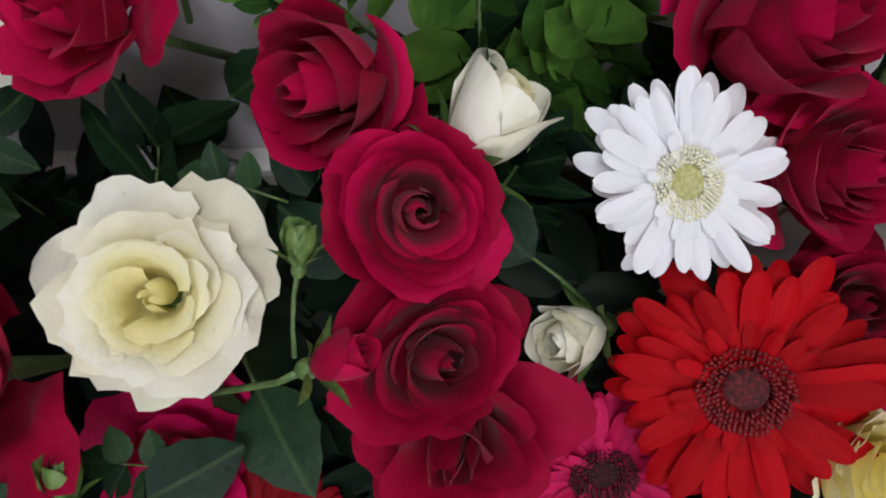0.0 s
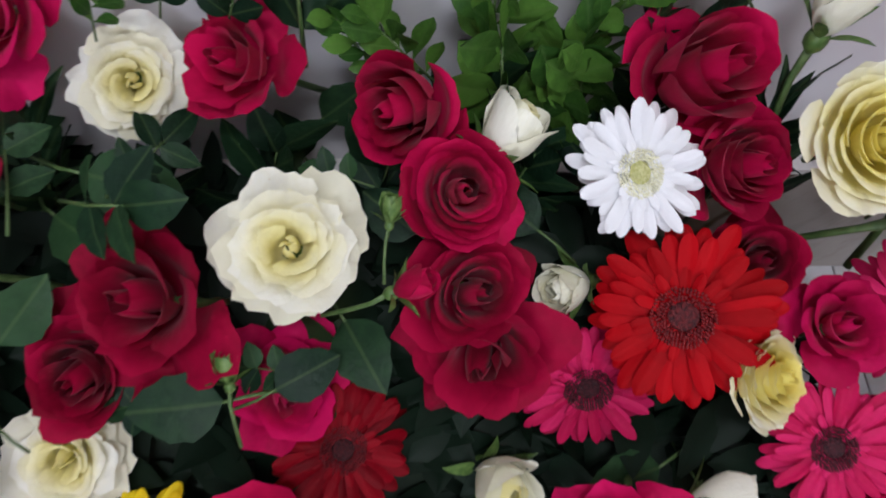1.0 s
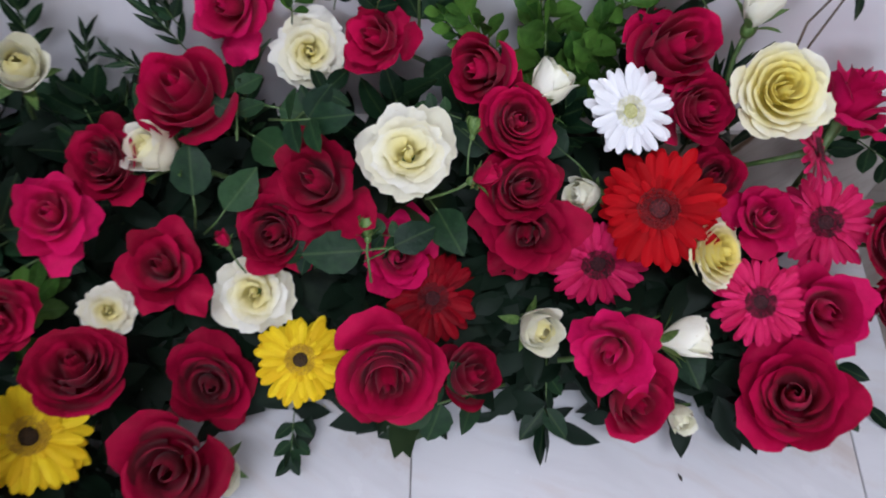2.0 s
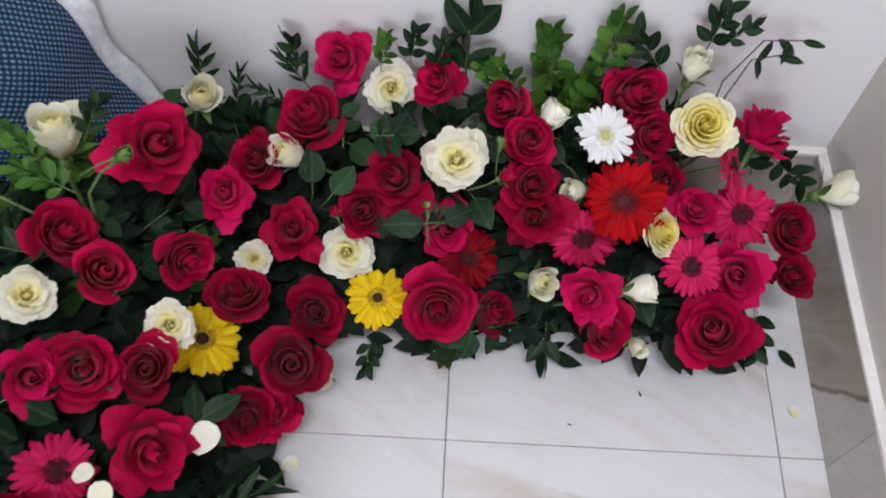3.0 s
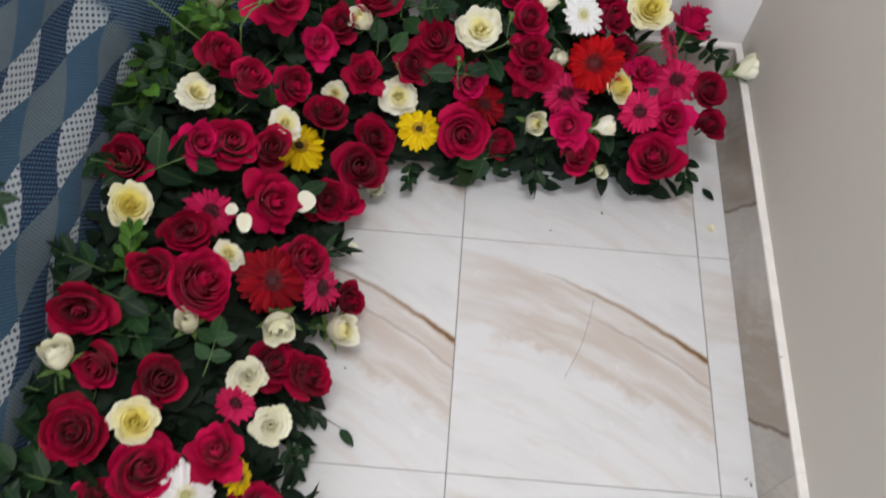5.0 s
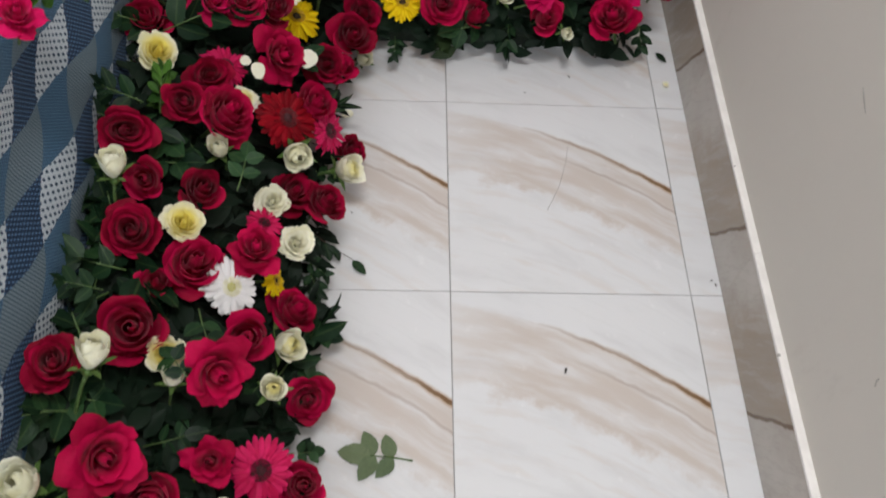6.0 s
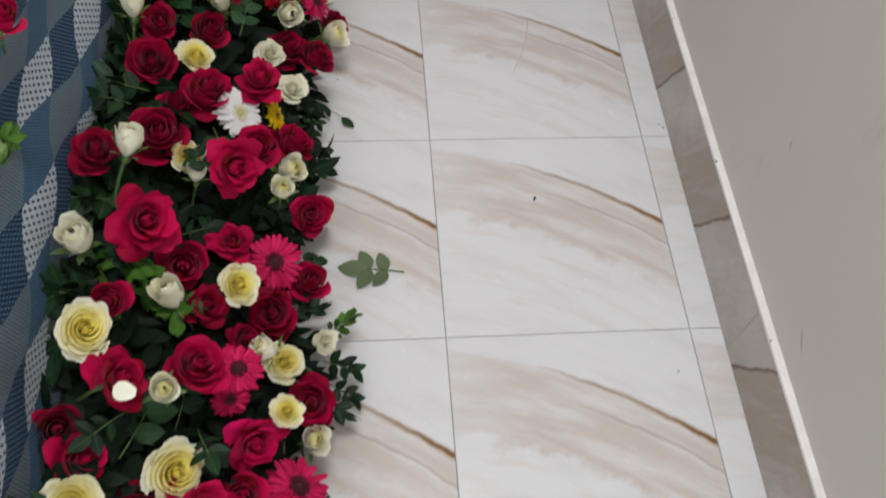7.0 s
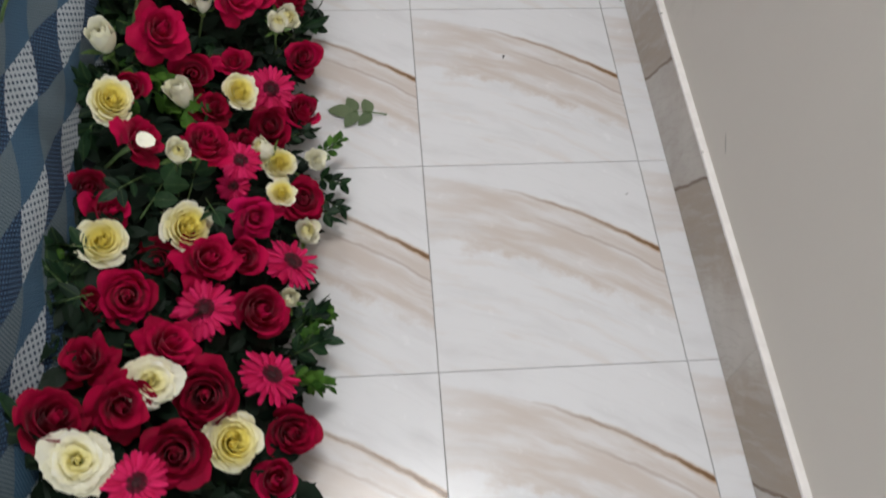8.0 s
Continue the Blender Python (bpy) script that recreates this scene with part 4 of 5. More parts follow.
cream_rose("small", (-0.274, 0.86, 0.165), 0.058, (0.187, -0.31, 0.932))
cream_rose("small", (-0.236, 0.806, 0.139), 0.058, (0.226, -0.255, 0.94))
gerbera("pink", (-0.283, 0.824, 0.157), 0.056, (0.316, 0.0, 0.949))
cream_rose("yellow", (-0.367, 0.758, 0.265), 0.058, (0.36, -0.141, 0.922))
red_rose("spiral", "dark", (-0.429, 0.735, 0.278), 0.083, (0.209, -0.375, 0.903))
red_rose("spiral", "crimson", (-0.35, 0.709, 0.245), 0.1, (0.429, -0.06, 0.901))
red_rose("cup", "crimson", (-0.394, 0.675, 0.25), 0.051, (0.13, -0.191, 0.973))
red_rose("loose", "crimson", (-0.277, 0.741, 0.233), 0.082, (0.068, -0.051, 0.996))
gerbera("white", (-0.309, 0.693, 0.205), 0.078, (0.546, -0.331, 0.77))
gerbera("yellow", (-0.259, 0.731, 0.155), 0.048, (0.909, -0.101, 0.404))
red_rose("spiral", "crimson", (-0.23, 0.703, 0.123), 0.087, (0.568, 0.055, 0.821))
red_rose("cup", "crimson", (-0.405, 0.6, 0.274), 0.092, (0.213, -0.381, 0.9))
rose_bud("cream", (-0.425, 0.545, 0.326), 0.05, (0.318, 0.424, 0.848))
red_rose("spiral", "dark", (-0.466, 0.535, 0.325), 0.074, (0.263, -0.16, 0.952))
cream_rose("yellow", (-0.368, 0.577, 0.25), 0.05, (0.24, -0.414, 0.878))
rose_bud("cream", (-0.353, 0.547, 0.25), 0.034, (0.192, 0.192, 0.962))
red_rose("cup", "crimson", (-0.276, 0.613, 0.221), 0.071, (0.023, -0.505, 0.863))
red_rose("loose", "crimson", (-0.295, 0.543, 0.268), 0.091, (0.499, -0.538, 0.679))
rose_bud("cream", (-0.239, 0.648, 0.121), 0.055, (0.619, -0.309, 0.722))
rose_bud("cream", (-0.241, 0.552, 0.2), 0.041, (0.212, -0.212, 0.954))
red_rose("spiral", "crimson", (-0.207, 0.576, 0.1), 0.077, (0.11, -0.513, 0.851))
red_rose("loose", "crimson", (-0.393, 0.431, 0.31), 0.102, (0.519, -0.338, 0.785))
red_rose("cup", "crimson", (-0.359, 0.404, 0.242), 0.072, (0.151, -0.657, 0.739))
rose_bud("cream", (-0.47, 0.4, 0.321), 0.059, (0.0, -0.1, 0.995))
cream_rose("yellow", (-0.432, 0.264, 0.35), 0.072, (0.432, -0.232, 0.872))
red_rose("cup", "crimson", (-0.426, 0.317, 0.31), 0.054, (0.046, -0.597, 0.801))
rose_bud("cream", (-0.371, 0.357, 0.25), 0.057, (-0.216, 0.108, 0.97))
red_rose("loose", "dark", (-0.328, 0.354, 0.225), 0.066, (0.477, -0.116, 0.871))
cream_rose("yellow", (-0.287, 0.378, 0.234), 0.062, (0.443, -0.302, 0.844))
gerbera("pink", (-0.257, 0.469, 0.133), 0.087, (0.237, -0.351, 0.906))
red_rose("cup", "crimson", (-0.206, 0.462, 0.088), 0.071, (0.187, -0.216, 0.958))
red_rose("loose", "crimson", (-0.305, 0.456, 0.215), 0.07, (0.116, -0.325, 0.939))
red_rose("spiral", "dark", (-0.256, 0.378, 0.148), 0.078, (-0.05, -0.424, 0.904))
red_rose("spiral", "dark", (-0.282, 0.331, 0.17), 0.053, (0.622, 0.042, 0.782))
red_rose("loose", "crimson", (-0.391, 0.211, 0.331), 0.084, (0.705, -0.04, 0.708))
fallen_petal("white", (-0.378, 0.183, 0.36), 0.028, (0.329, -0.35, 0.877))
rose_bud("cream", (-0.353, 0.208, 0.3), 0.041, (0.302, -0.302, 0.905))
red_rose("spiral", "crimson", (-0.323, 0.249, 0.274), 0.083, (0.393, 0.019, 0.919))
gerbera("pink", (-0.291, 0.278, 0.188), 0.071, (0.384, -0.191, 0.903))
gerbera("pink", (-0.302, 0.245, 0.17), 0.052, (0.233, -0.498, 0.835))
rose_bud("cream", (-0.259, 0.315, 0.168), 0.044, (-0.6, 0.0, 0.8))
cream_rose("yellow", (-0.236, 0.303, 0.152), 0.061, (0.182, -0.24, 0.954))
cream_rose("small", (-0.182, 0.366, 0.075), 0.046, (0.55, -0.35, 0.75))
red_rose("spiral", "dark", (-0.203, 0.257, 0.112), 0.078, (-0.017, -0.466, 0.885))
cream_rose("yellow", (-0.227, 0.218, 0.193), 0.047, (0.124, -0.12, 0.985))
rose_bud("cream", (-0.199, 0.216, 0.08), 0.044, (0.309, -0.206, 0.928))
cream_rose("yellow", (-0.345, 0.135, 0.233), 0.081, (0.477, -0.206, 0.854))
red_rose("loose", "magenta", (-0.264, 0.179, 0.182), 0.091, (0.392, -0.54, 0.745))
gerbera("pink", (-0.219, 0.143, 0.11), 0.092, (0.518, 0.207, 0.83))
red_rose("cup", "dark", (-0.476, 0.182, 0.26), 0.067, (0.452, -0.334, 0.827))
red_rose("loose", "crimson", (-0.445, 0.147, 0.255), 0.079, (0.747, -0.05, 0.663))
cream_rose("yellow", (-0.445, 0.093, 0.27), 0.071, (0.282, -0.313, 0.907))
red_rose("spiral", "dark", (-0.393, 0.101, 0.2), 0.068, (0.173, -0.667, 0.725))
red_rose("loose", "crimson", (-0.318, 0.092, 0.22), 0.098, (0.487, -0.177, 0.855))
red_rose("cup", "crimson", (-0.28, 0.12, 0.17), 0.067, (0.249, -0.503, 0.828))
red_rose("spiral", "crimson", (-0.409, 0.019, 0.252), 0.09, (0.272, -0.578, 0.769))
red_rose("cup", "crimson", (-0.46, 0.017, 0.236), 0.055, (0.527, -0.283, 0.801))
gerbera("pink", (-0.326, 0.028, 0.19), 0.088, (0.214, -0.244, 0.946))
red_rose("cup", "crimson", (-0.256, 0.045, 0.148), 0.085, (0.437, -0.304, 0.847))
rose_bud("cream", (-0.22, 0.078, 0.115), 0.04, (0.195, -0.098, 0.976))
red_rose("loose", "crimson", (-0.352, -0.041, 0.24), 0.088, (0.629, 0.023, 0.777))
red_rose("loose", "dark", (-0.448, -0.066, 0.255), 0.087, (0.047, -0.068, 0.997))
cream_rose("ruffled", (-0.367, -0.098, 0.25), 0.076, (0.358, -0.266, 0.895))
red_rose("spiral", "dark", (-0.313, -0.101, 0.205), 0.097, (0.126, -0.554, 0.823))
gerbera("pink", (-0.241, -0.051, 0.14), 0.093, (0.597, 0.1, 0.796))
red_rose("loose", "dark", (-0.396, -0.132, 0.26), 0.096, (0.496, -0.431, 0.754))
red_rose("spiral", "dark", (-0.459, -0.153, 0.29), 0.092, (0.559, 0.131, 0.819))
cream_rose("yellow", (-0.278, -0.153, 0.175), 0.079, (0.358, -0.224, 0.906))
red_rose("spiral", "dark", (-0.212, -0.118, 0.1), 0.087, (0.362, -0.47, 0.805))
cream_rose("ruffled", (-0.428, -0.203, 0.29), 0.081, (0.238, -0.233, 0.943))
red_rose("spiral", "dark", (-0.337, -0.183, 0.23), 0.091, (0.129, -0.387, 0.913))
gerbera("pink", (-0.37, -0.223, 0.26), 0.075, (0.395, -0.263, 0.88))
red_rose("cup", "crimson", (-0.232, -0.185, 0.11), 0.064, (0.278, -0.123, 0.953))
red_rose("cup", "crimson", (-0.474, 0.86, 0.6), 0.059, (0.608, -0.175, 0.775))
red_rose("loose", "magenta", (-0.462, 0.781, 0.6), 0.056, (0.35, -0.193, 0.916))
red_rose("cup", "crimson", (-0.470, 0.478, 0.6), 0.050, (0.317, -0.089, 0.944))
rose_bud("green", (-0.440, 0.312, 0.6), 0.032, (0.5, 0.5, 0.7))
rose_bud("cream", (-0.458, 0.236, 0.59), 0.050, (0.477, -0.191, 0.858))
rose_bud("green", (-0.030, 1.388, 0.224), 0.02, (0.0, 0.53, 0.848))
rose_bud("red", (-0.128, 1.365, 0.24), 0.015, (-0.309, 0.206, 0.928))

# ---- greenery between the blooms ----
random.seed(9)
count = 0
while count < 150:
    x, y = random.uniform(-0.50, 0.41), random.uniform(-0.38, 1.50)
    if not in_bed(x, y) or bed_depth(x, y) < 0.085:
        continue
    nor = bed_normal(x, y) + Vector([random.uniform(-0.45, 0.45) for _ in range(3)])
    turn = random.uniform(0, 6.28)
    kind = random.choices(("spray", "dark", "bright", "narrow"), (7, 2, 1.2, 0.8))[0]
    way = Vector((math.cos(turn), math.sin(turn), random.uniform(-0.15, 0.2)))
    size = random.uniform(0.075, 0.115)
    if bed_depth(x + way.x * size, y + way.y * size) < 0.04:
        continue
    if any(math.hypot(x + way.x * size * f - p[0], y + way.y * size * f - p[1]) < 0.062 for p in BARE for f in (0.1, 0.6, 1)):
        continue
    greenery(kind, (x, y, bed_height(x, y) - random.uniform(0.005, 0.035)), way, nor, size)
    count += 1
# leaves that poke out along the front edge and towards the cloth
for k in range(6):
    y = random.uniform(-0.3, 1.2)
    greenery("spray", (-0.235, y, 0.06), (1, random.uniform(-0.9, 0.7), random.uniform(-0.25, 0.1)), (0.3, 0, 1), random.uniform(0.055, 0.075))
for k in range(22):
    y = random.uniform(-0.3, 1.35)
    greenery(random.choice(("spray", "dark", "dark")), (-0.455, y, 0.24), (-0.6, random.uniform(-0.8, 0.8), 0.55), (0.5, 0, 1), random.uniform(0.07, 0.11))
for k in range(2, 17):
    x = -0.36 + 0.735 * k / 16 + random.uniform(-0.02, 0.02)
    greenery(random.choice(("dark", "dark", "spray", "spray", "narrow")), (x, 1.505, 0.150), (random.uniform(-0.6, 0.6), 0.0, 1), (0, -0.8, 0.5), random.uniform(0.070, 0.095))
greenery("dark", (0.004, 1.528, 0.265), (0.1, 0.2, 1.0), (-0.00, -0.65, 0.76), 0.088)
greenery("bright", (0.097, 1.528, 0.256), (0.0, 0.2, 1.0), (-0.08, -0.64, 0.76), 0.073)
greenery("bright", (0.072, 1.528, 0.248), (-0.6, 0.1, 0.8), (-0.06, -0.64, 0.77), 0.056)
greenery("bright", (0.150, 1.528, 0.289), (0.15, 0.2, 1.0), (-0.13, -0.65, 0.75), 0.066)
greenery("bright", (0.128, 1.528, 0.242), (0.3, 0.0, 0.9), (-0.11, -0.63, 0.77), 0.055)
greenery("bright", (0.045, 1.528, 0.257), (-0.5, 0.1, 0.6), (-0.04, -0.64, 0.77), 0.042)
greenery("dark", (0.221, 1.528, 0.295), (-0.6, 0.2, 0.7), (-0.20, -0.65, 0.74), 0.055)
greenery("dark", (0.256, 1.528, 0.335), (0.2, 0.2, 1.0), (-0.23, -0.66, 0.71), 0.047)
greenery("dark", (0.272, 1.528, 0.341), (0.7, 0.2, 0.6), (-0.25, -0.66, 0.71), 0.033)
greenery("narrow", (0.171, 1.528, 0.269), (0.1, 0.1, 1.0), (-0.15, -0.64, 0.75), 0.044)
greenery("narrow", (-0.302, 1.528, 0.237), (0.1, 0.2, 1.0), (0.26, -0.61, 0.75), 0.055)
greenery("narrow", (-0.268, 1.528, 0.211), (0.3, 0.2, 1.0), (0.23, -0.61, 0.76), 0.044)
greenery("narrow", (-0.175, 1.528, 0.248), (-0.5, 0.2, 0.8), (0.16, -0.63, 0.76), 0.046)
greenery("dark", (-0.176, 1.528, 0.276), (-0.3, 0.2, 1.0), (0.16, -0.64, 0.75), 0.039)
greenery("narrow", (-0.202, 1.528, 0.218), (-0.8, 0.1, 0.6), (0.18, -0.62, 0.77), 0.041)
greenery("bright", (-0.091, 1.528, 0.283), (0.2, 0.2, 1.0), (0.09, -0.65, 0.75), 0.042)
greenery("dark", (-0.058, 1.528, 0.298), (0.2, 0.2, 1.0), (0.06, -0.66, 0.75), 0.038)
greenery("dark", (-0.030, 1.528, 0.289), (0.3, 0.2, 1.0), (0.03, -0.66, 0.75), 0.039)
greenery("spray", (-0.103, 1.455, 0.260), (0.6, -0.3, 0.4), (0.10, -0.60, 0.79), 0.079)
greenery("spray", (-0.127, 1.443, 0.250), (-0.1, 0.9, 0.3), (0.24, -0.59, 0.77), 0.070)
greenery("dark", (0.116, 1.355, 0.070), (-0.1, -1.0, -0.45), (-0.10, -0.46, 0.88), 0.059)
greenery("dark", (-0.098, 1.304, 0.060), (0.0, -1.0, -0.35), (0.09, -0.42, 0.90), 0.038)
greenery("dark", (0.373, 1.369, 0.060), (0.1, -1.0, -0.4), (-0.30, -0.45, 0.84), 0.052)
greenery("dark", (0.380, 1.516, 0.170), (0.2, -0.6, 0.3), (-0.31, -0.57, 0.76), 0.055)
greenery("bright", (-0.357, 1.315, 0.330), (-1.0, 0.2, 0.3), (0.36, -0.50, 0.78), 0.054)
greenery("bright", (-0.393, 1.343, 0.330), (-1.0, 0.6, 0.4), (0.39, -0.52, 0.76), 0.051)
greenery("dark", (-0.368, 1.377, 0.330), (0.3, 0.8, 0.6), (0.36, -0.55, 0.76), 0.039)
greenery("dark", (-0.408, 1.275, 0.280), (-1.0, 0.1, 0.4), (0.40, -0.45, 0.80), 0.059)
greenery("dark", (-0.413, 1.242, 0.270), (-1.0, -0.2, 0.35), (0.40, -0.42, 0.82), 0.052)
greenery("dark", (-0.429, 1.152, 0.280), (-1.0, 0.3, 0.35), (0.43, -0.34, 0.83), 0.049)
greenery("dark", (-0.426, 0.680, 0.270), (-1.0, 0.2, 0.3), (0.32, -0.36, 0.88), 0.070)
greenery("dark", (-0.445, 0.647, 0.280), (-1.0, 0.0, 0.4), (0.34, -0.34, 0.88), 0.052)
greenery("dark", (-0.442, 0.934, 0.290), (-1.0, 0.2, 0.3), (0.30, -0.55, 0.78), 0.066)
greenery("bright", (-0.424, 0.931, 0.270), (0.0, 1.0, 0.25), (0.28, -0.54, 0.79), 0.064)
greenery("dark", (-0.231, 0.820, 0.060), (1.0, -0.6, -0.2), (0.11, -0.42, 0.90), 0.037)
greenery("dark", (-0.227, 0.811, 0.050), (0.5, -1.0, -0.2), (0.11, -0.41, 0.91), 0.044)
greenery("bright", (-0.470, 0.300, 0.600), (1.0, 0.6, 0.1), (0.38, -0.61, 0.70), 0.045)
greenery("bright", (-0.426, 0.824, 0.585), (-1.0, 0.0, 0.1), (0.38, -0.61, 0.70), 0.058)
greenery("spray", (-0.448, 0.873, 0.585), (0.6, -0.8, -0.1), (0.39, -0.63, 0.67), 0.060)
greenery("dark", (-0.222, 0.064, 0.070), (1.0, 0.4, 0.1), (0.09, -0.44, 0.89), 0.042)
greenery("dark", (-0.222, 0.040, 0.060), (1.0, -0.1, 0.0), (0.09, -0.43, 0.90), 0.041)
greenery("dark", (-0.223, 0.008, 0.050), (1.0, -0.4, -0.05), (0.09, -0.40, 0.91), 0.039)
greenery("dark", (-0.236, 0.407, 0.080), (1.0, 0.2, 0.1), (0.09, -0.45, 0.89), 0.041)
greenery("dark", (-0.204, 0.293, 0.050), (1.0, -0.7, -0.1), (0.06, -0.37, 0.93), 0.049)
greenery("dark", (-0.182, 0.317, 0.030), (1.0, -0.6, -0.05), (0.05, -0.57, 0.82), 0.042)
greenery("dark", (-0.447, 0.081, 0.270), (-1.0, 0.1, 0.25), (0.30, -0.50, 0.81), 0.069)
greenery("dark", (-0.449, 0.020, 0.260), (-1.0, -0.3, 0.25), (0.30, -0.46, 0.83), 0.064)
greenery("bright", (-0.475, 0.057, 0.270), (-1.0, 0.1, 0.2), (0.32, -0.49, 0.81), 0.050)
greenery("spray", (-0.360, 0.196, 0.200), (0.2, 1.0, 0.2), (0.20, -0.56, 0.80), 0.089)
greenery("spray", (-0.402, 0.195, 0.270), (-0.6, -0.6, 0.2), (0.27, -0.35, 0.90), 0.071)
greenery("spray", (-0.329, 0.189, 0.220), (0.3, -0.6, 0.3), (0.19, -0.33, 0.92), 0.074)
greenery("spray", (-0.312, 0.831, 0.230), (0.2, 1.0, 0.3), (0.20, -0.48, 0.86), 0.082)
greenery("spray", (-0.343, 0.653, 0.220), (0.4, -1.0, 0.2), (0.23, -0.34, 0.91), 0.089)
greenery("spray", (-0.280, 0.573, 0.240), (-1.0, -0.3, 0.1), (0.19, -0.27, 0.94), 0.065)
greenery("spray", (-0.327, 0.534, 0.260), (-0.5, 0.6, 0.1), (0.24, -0.24, 0.94), 0.068)
greenery("spray", (0.037, 1.467, 0.250), (-1.0, 0.3, 0.1), (0.02, -0.55, 0.84), 0.040)
greenery("spray", (0.001, 1.396, 0.190), (-1.0, 0.1, 0.2), (0.11, -0.35, 0.93), 0.042)
greenery("spray", (-0.091, 1.469, 0.240), (0.3, 0.3, 0.1), (0.32, -0.51, 0.80), 0.062)
greenery("spray", (-0.053, 1.387, 0.190), (-1.0, -0.2, 0.1), (0.23, -0.32, 0.92), 0.047)


greenery("bright", (-0.190, 0.385, 0.050), (0.9, 0.5, 0.5), (0.2, -0.4, 0.9), 0.050)
greenery("dark", (-0.190, 0.350, 0.040), (0.9, -0.4, 0.3), (0.2, -0.4, 0.9), 0.050)
for k in range(7):
    way = (random.uniform(0.5, 1.0), random.uniform(-0.7, 0.7), random.uniform(0.0, 0.6))
    greenery(random.choice(("dark", "bright")), (-0.225, random.uniform(-0.03, 0.09), 0.06), way, (0.2, -0.4, 0.9), random.uniform(0.045, 0.06))
# the dense shrub leaves between the white gerbera and the wall
for k in range(9):
    x = 0.092 + 0.013 * k
    greenery(random.choice(("bright", "bright", "dark")), (x, 1.530, random.uniform(0.15, 0.20)), (random.uniform(-0.2, 0.5), -0.10, 1), (0, -0.8, 0.5), random.uniform(0.065, 0.095))


def rose_leaf(place, way, normal, size):
    """A single broad rose leaf on its stalk."""
    root = tagged(new("rose_leaf"), "broad dark green rose leaf with a pointed tip", "leaf", "greenery of the flower bed")
    leaf_part(ROSE_LEAF, root, Matrix.Identity(4), random)
    part("stalk", tube([(0, 0.02, -0.005), (0.02, -0.3, -0.1), (0.0, -0.7, -0.35)], [0.018, 0.022, 0.026], 5), STEM, root)
    root.matrix_basis = along(place, way, normal, size)
    return root


rose_leaf((-0.103, 1.483, 0.240), (1.0, -0.25, -0.1), (0.1, -0.6, 0.8), 0.050)
rose_leaf((-0.125, 1.475, 0.215), (0.6, -0.5, 0.1), (0.2, -0.6, 0.8), 0.045)
rose_leaf((0.058, 1.455, 0.225), (-0.8, 0.5, 0.35), (-0.2, -0.6, 0.8), 0.036)
rose_leaf((0.008, 1.535, 0.215), (0.8, 0.1, 0.7), (0.0, -0.8, 0.6), 0.034)
rose_leaf((-0.005, 1.530, 0.185), (-0.3, 0.05, 1.0), (0.1, -0.9, 0.4), 0.038)
rose_leaf((-0.012, 1.385, 0.200), (0.9, 0.4, 0.2), (0.0, -0.5, 0.9), 0.036)
rose_leaf((-0.034, 1.378, 0.205), (-1.0, -0.15, 0.1), (0.0, -0.5, 0.9), 0.046)
rose_leaf((-0.160, 1.410, 0.225), (0.0, 0.6, 0.7), (0.3, -0.7, 0.6), 0.042)
rose_leaf((-0.138, 1.405, 0.215), (0.5, 0.5, 0.4), (0.2, -0.7, 0.7), 0.040)
rose_leaf((0.020, 1.425, 0.190), (0.4, -0.8, 0.0), (0.0, -0.5, 0.9), 0.044)
rose_leaf((0.120, 1.462, 0.215), (-0.6, 0.5, 0.2), (0.0, -0.6, 0.8), 0.038)
rose_leaf((0.190, 1.360, 0.130), (-0.8, -0.3, 0.1), (0.0, -0.5, 0.9), 0.046)
rose_leaf((0.215, 1.350, 0.120), (0.3, -0.9, 0.0), (0.0, -0.5, 0.9), 0.044)


def dry_twig(points, leaves):
    """A thin dry twig with a few withered leaves."""
    root = tagged(new("dry_twig"), "thin dry twig with withered dark leaves against the wall", "twig")
    part("stem", tube(points, [0.0012, 0.0010, 0.0009, 0.0007], 5), TWIG, root)
    for place, way, size in leaves:
        leaf_part(NARROW_LEAF, root, along(place, way, (0.1, -0.8, 0.6), size), random)
    return root


dry_twig([(0.262, 1.47, 0.27), (0.275, 1.50, 0.32), (0.305, 1.515, 0.365), (0.345, 1.52, 0.362)], [((0.320, 1.518, 0.365), (0.6, 0, -0.5), 0.040), ((0.345, 1.52, 0.362), (1, 0, -0.3), 0.034), ((0.315, 1.518, 0.362), (-0.2, -0.2, -1), 0.038), ((0.330, 1.518, 0.362), (0.2, -0.2, -1), 0.036)])
dry_twig([(0.262, 1.47, 0.25), (0.285, 1.50, 0.30), (0.300, 1.512, 0.34), (0.330, 1.52, 0.340)], [((0.305, 1.513, 0.342), (0.4, -0.2, -1), 0.034), ((0.328, 1.52, 0.340), (0.9, 0, -0.3), 0.040)])

# ---- on the floor ----
limp = rose_spray(DULL_LEAF, 12, True, 1.12)
limp.matrix_basis = along((-0.060, 0.520, 0.004), (-1, 0.12, 0), (0, 0, 1), 0.102)
tagged(limp, "limp grey-green rose leaf lying flat on the tiles", "rose leaves")


def floor_bit(name, place, turn, size, mesh, label, category):
    ob = new(name, mesh)
    ob.matrix_basis = pose(*place, 0, 0, turn) @ Matrix.Scale(size, 4)
    return tagged(ob, label, category)


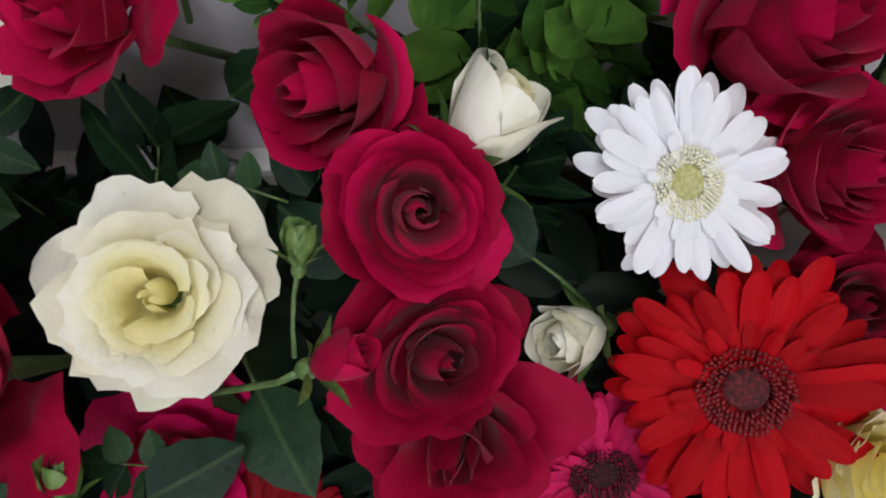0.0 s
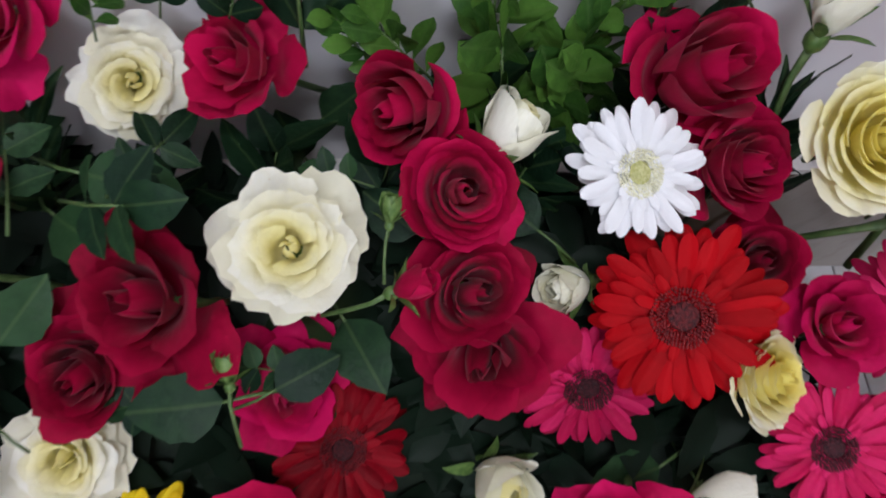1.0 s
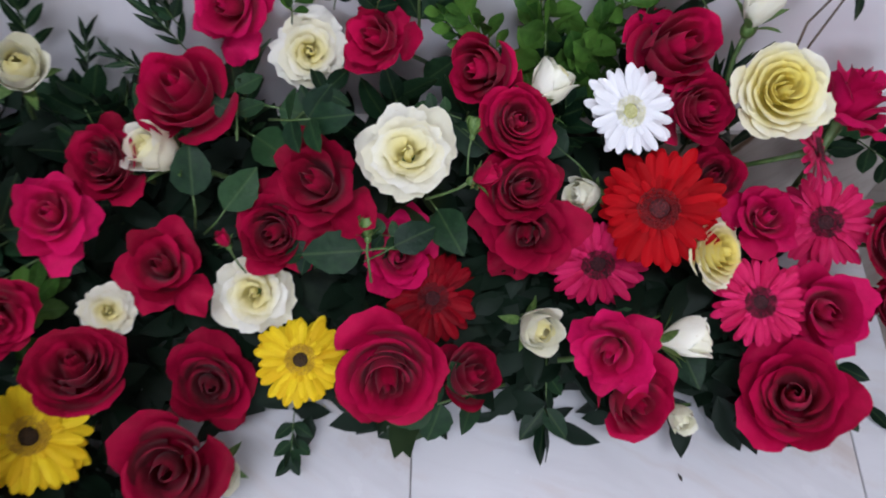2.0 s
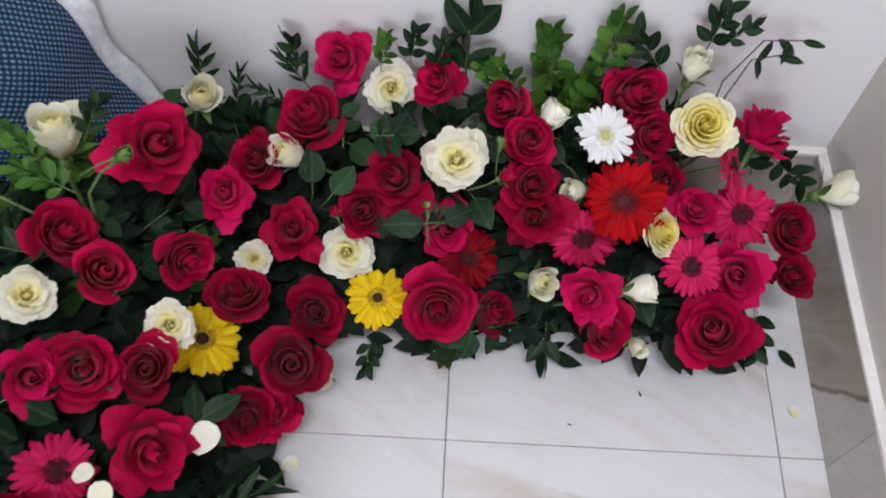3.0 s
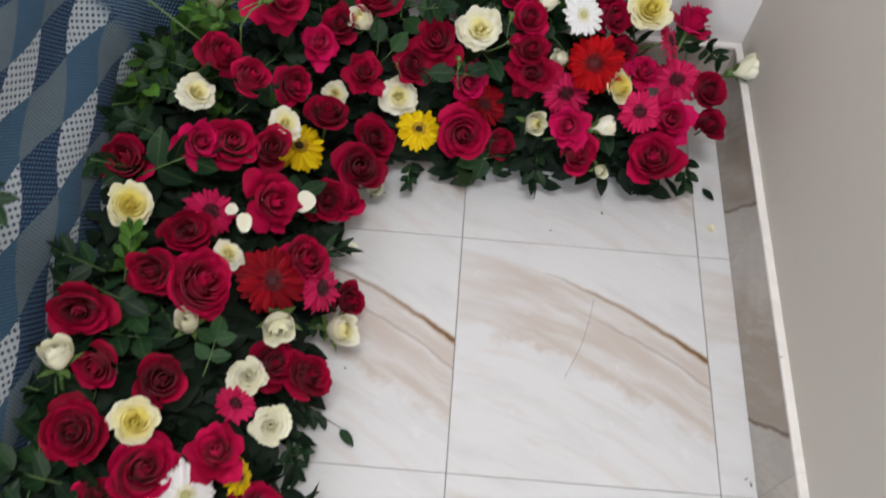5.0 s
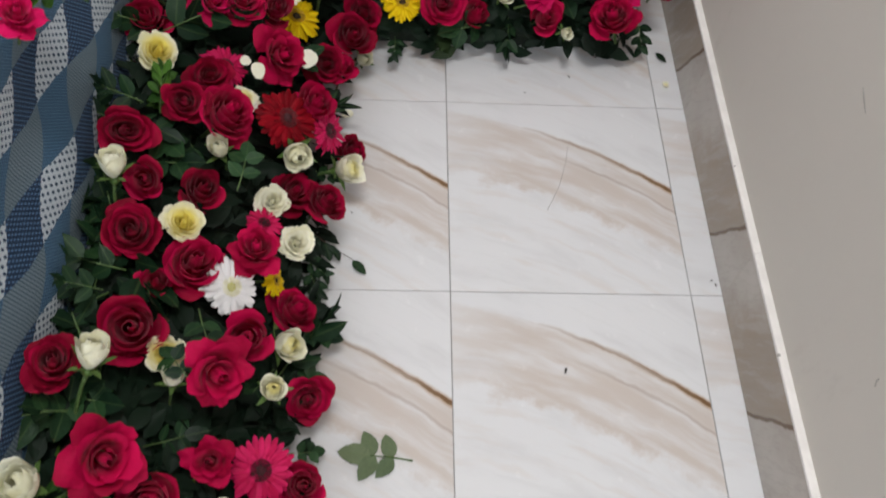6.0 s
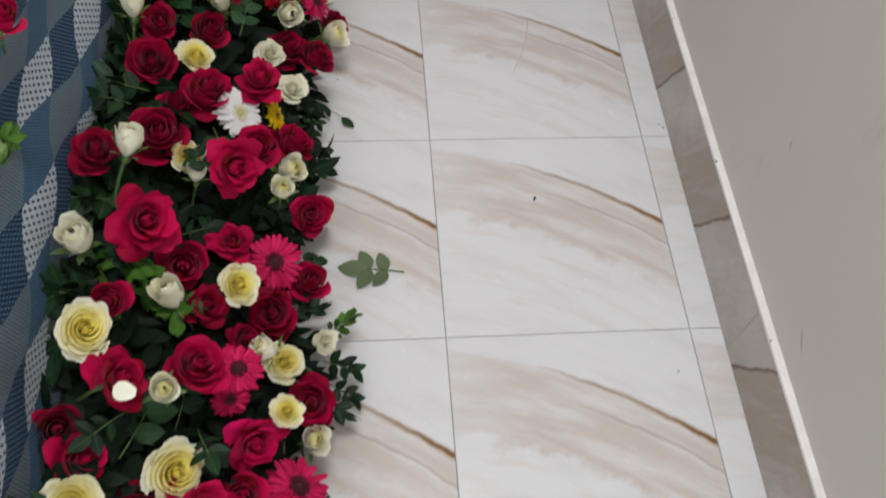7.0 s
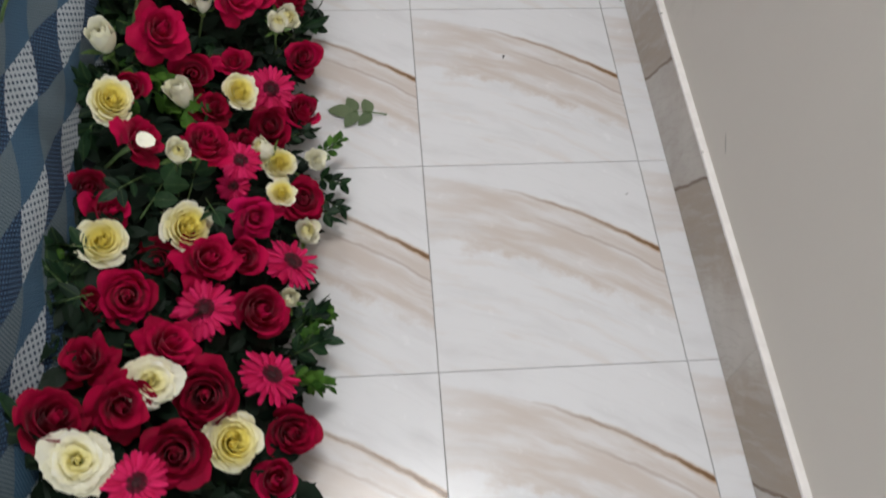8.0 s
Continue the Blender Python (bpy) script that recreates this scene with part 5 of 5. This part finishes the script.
FLAT_DARK = mesh_of("leaf", leaf_bm(0.5, 0.1, 0.04, 0.8, 0.0, 7, 3), LEAF_DARK)
floor_bit("fallen_leaf", (0.418, 1.338, 0.006), 215, 0.030, FLAT_DARK, "small dark green leaf fallen on the tiles", "leaf")
floor_bit("fallen_leaf", (-0.160, 0.850, 0.008), 222, 0.034, FLAT_DARK, "small dark green leaf fallen on the tiles", "leaf")
CRUMB = mesh_of("crumb", leaf_bm(0.35, 0.5, 0.1, 0.5, 0.0, 4, 2), DEBRIS)
floor_bit("plant_crumb", (0.179, 0.668, 0.003), 160, 0.012, CRUMB, "tiny dark plant crumb on the tiles", "crumb")
floor_bit("plant_crumb", (0.239, 1.266, 0.003), 20, 0.008, CRUMB, "tiny dark plant crumb on the tiles", "crumb")
for place, turn, size in (((0.152, 1.225, 0.003), 70, 0.006), ((0.445, 0.815, 0.003), 10, 0.008), ((0.441, 0.828, 0.003), 120, 0.006), ((-0.164, 0.945, 0.003), 40, 0.006), ((0.366, 0.325, 0.003), 90, 0.006)):
    floor_bit("plant_crumb", place, turn, size, CRUMB, "tiny dark plant crumb on the tiles", "crumb")
fallen_petal("white", (-0.183, 1.158, 0.006), 0.026, (0.05, 0.1, 1))
fallen_petal("yellow", (0.425, 1.255, 0.006), 0.018, (0.05, 0.1, 1))

def edge_twig():
    """A thin dark twig that reaches out of the bed over the tiles, with small dark leaves."""
    root = tagged(new("leaf_twig"), "thin dark twig with small dark leaves reaching over the tiles", "twig")
    part("stem", tube([(-0.235, 0.885, 0.050), (-0.207, 0.872, 0.030), (-0.180, 0.860, 0.016), (-0.160, 0.851, 0.009)], [0.0012, 0.0010, 0.0008, 0.0006], 5), TWIG, root)
    for place, way, size in (((-0.205, 0.871, 0.030), (0.35, -1.0, -0.25), 0.034), ((-0.200, 0.868, 0.026), (0.9, -0.9, -0.2), 0.026), ((-0.222, 0.879, 0.040), (0.1, -1.0, -0.3), 0.036), ((-0.190, 0.864, 0.022), (0.5, -1.0, -0.2), 0.024)):
        leaf_part(DARK_LEAF, root, along(place, way, (0.2, 0.1, 1), size), random)


edge_twig()
part("thread", tube([(0.221, 1.103, 0.0008), (0.212, 1.060, 0.0008), (0.198, 1.015, 0.0008), (0.173, 0.963, 0.0008)], [0.00022] * 4, 4), TWIG)
tagged(bpy.data.objects["thread"], "hair-thin grey thread lying on the tiles", "thread")

# the patterns of which blooms and sprigs were copies
for made in (*ROSES.values(), *[v[0] for v in CREAMS.values()], *[v[0] for v in BUDS.values()], *[v[0] for v in GREEN.values()], list(GERBERAS.values()), list(PETALS.values())):
    for root in made:
        for ob in (*root.children_recursive, root):
            bpy.data.objects.remove(ob)

# ---- floor tiles and skirting pieces ----
GAP = 0.0008


def tile_mesh(x0, x1, y0, y1):
    bm = box((x0 + GAP, y0 + GAP * 0.7, -0.010), (x1 - GAP, y1 - GAP * 0.7, 0.0), 0.0006)
    return mesh_of("tile", bm, TILE, False)


FULL, CUT, LAST = tile_mesh(-0.2, 0.2, -0.2, 0.2), tile_mesh(-0.2, -0.1365, -0.2, 0.2), tile_mesh(-0.2, 0.2, -0.2, 0.16)
LAST_CUT = tile_mesh(-0.2, -0.1365, -0.2, 0.16)
for j in range(-7, 4):
    for i in range(-7, 2):
        me = (LAST_CUT if j == 3 else CUT) if i == 1 else (LAST if j == 3 else FULL)
        ob = part("tile", me, None, floor)
        ob.matrix_basis = pose(0.4 * i + 0.2, 0.4 * j + 0.2, 0)


def skirting_piece(parent, m, back, front, turned=False):
    """A piece from back to front along x, its vein at 0; a turned one stands on its head."""
    lo, hi = (-front, -back) if turned else (back, front)
    ob = part("skirting_tile", box((lo + 0.0001, -0.0115, 0.001), (hi - 0.0001, 0, 0.1355), 0.0003), SKIRTING, parent, soft=False)
    top = part("skirting_edge", box((back + 0.0001, -0.0125, 0.1357), (front - 0.0001, 0, 0.1415), 0.0005), SKIRTING_LIT_TOP, parent, "top edge coloured pale as lit from above", soft=False)
    top.matrix_basis = m
    ob.matrix_basis = m @ Matrix.Translation((0, 0, 0.1365)) @ Matrix.Rotation(math.pi, 4, "Y") if turned else m


board_east = tagged(new("baseboard_east"), "brown and grey marble skirting tiles, the top edge coloured pale as lit", "baseboard", kind="structure")
JOINTS = [1.5475, 1.19, 0.80, 0.36, -0.04, -0.44, -0.84, -1.24, -1.64, -2.04, -2.44, SOUTH]
VEINS = [1.29, 0.915, 0.593, 0.266, -0.205, -0.62, -1.02, -1.4, -1.85, -2.2, -2.6]
for k, vein in enumerate(VEINS):
    skirting_piece(board_east, pose(WX, vein, 0, 0, 0, -90), vein - JOINTS[k], vein - JOINTS[k + 1], k == 3)
board_north = tagged(new("baseboard_north"), "brown and grey marble skirting tiles, the top edge coloured pale as lit", "baseboard", kind="structure")
for k in range(8):
    skirting_piece(board_north, pose(WX - 0.42 * (k + 1) + 0.2, WY, 0, 0, 0, 0), -0.2, 0.22)

# ---- wear on the side wall and its skirting ----
SCUFF = plain("grey_scuff", (0.30, 0.28, 0.25), (0.42, 0.39, 0.36), 0.8, 60.0)
wall_east = bpy.data.objects["wall_east"]
for a, b in (((0.838, 0.471), (0.806, 0.460)), ((0.293, 0.211), (0.267, 0.190)), ((0.52, 0.335), (0.515, 0.322))):
    mid = ((a[0] + b[0]) / 2 + 0.002, (a[1] + b[1]) / 2 + 0.001)
    part("scuff", tube([(WX, *a), (WX, *mid), (WX, *b)], [0.0003, 0.0011, 0.0004], 5), SCUFF, wall_east, "grey scuff mark on the paint")
for y, size in ((0.630, 0.006), (0.307, 0.005), (0.960, 0.004)):
    part("chip", box((WX - 0.0128, y, 0.1385), (WX - 0.0085, y + size, 0.1418), 0.0008), SCUFF, board_east, "chipped spot in the pale edge", soft=False)
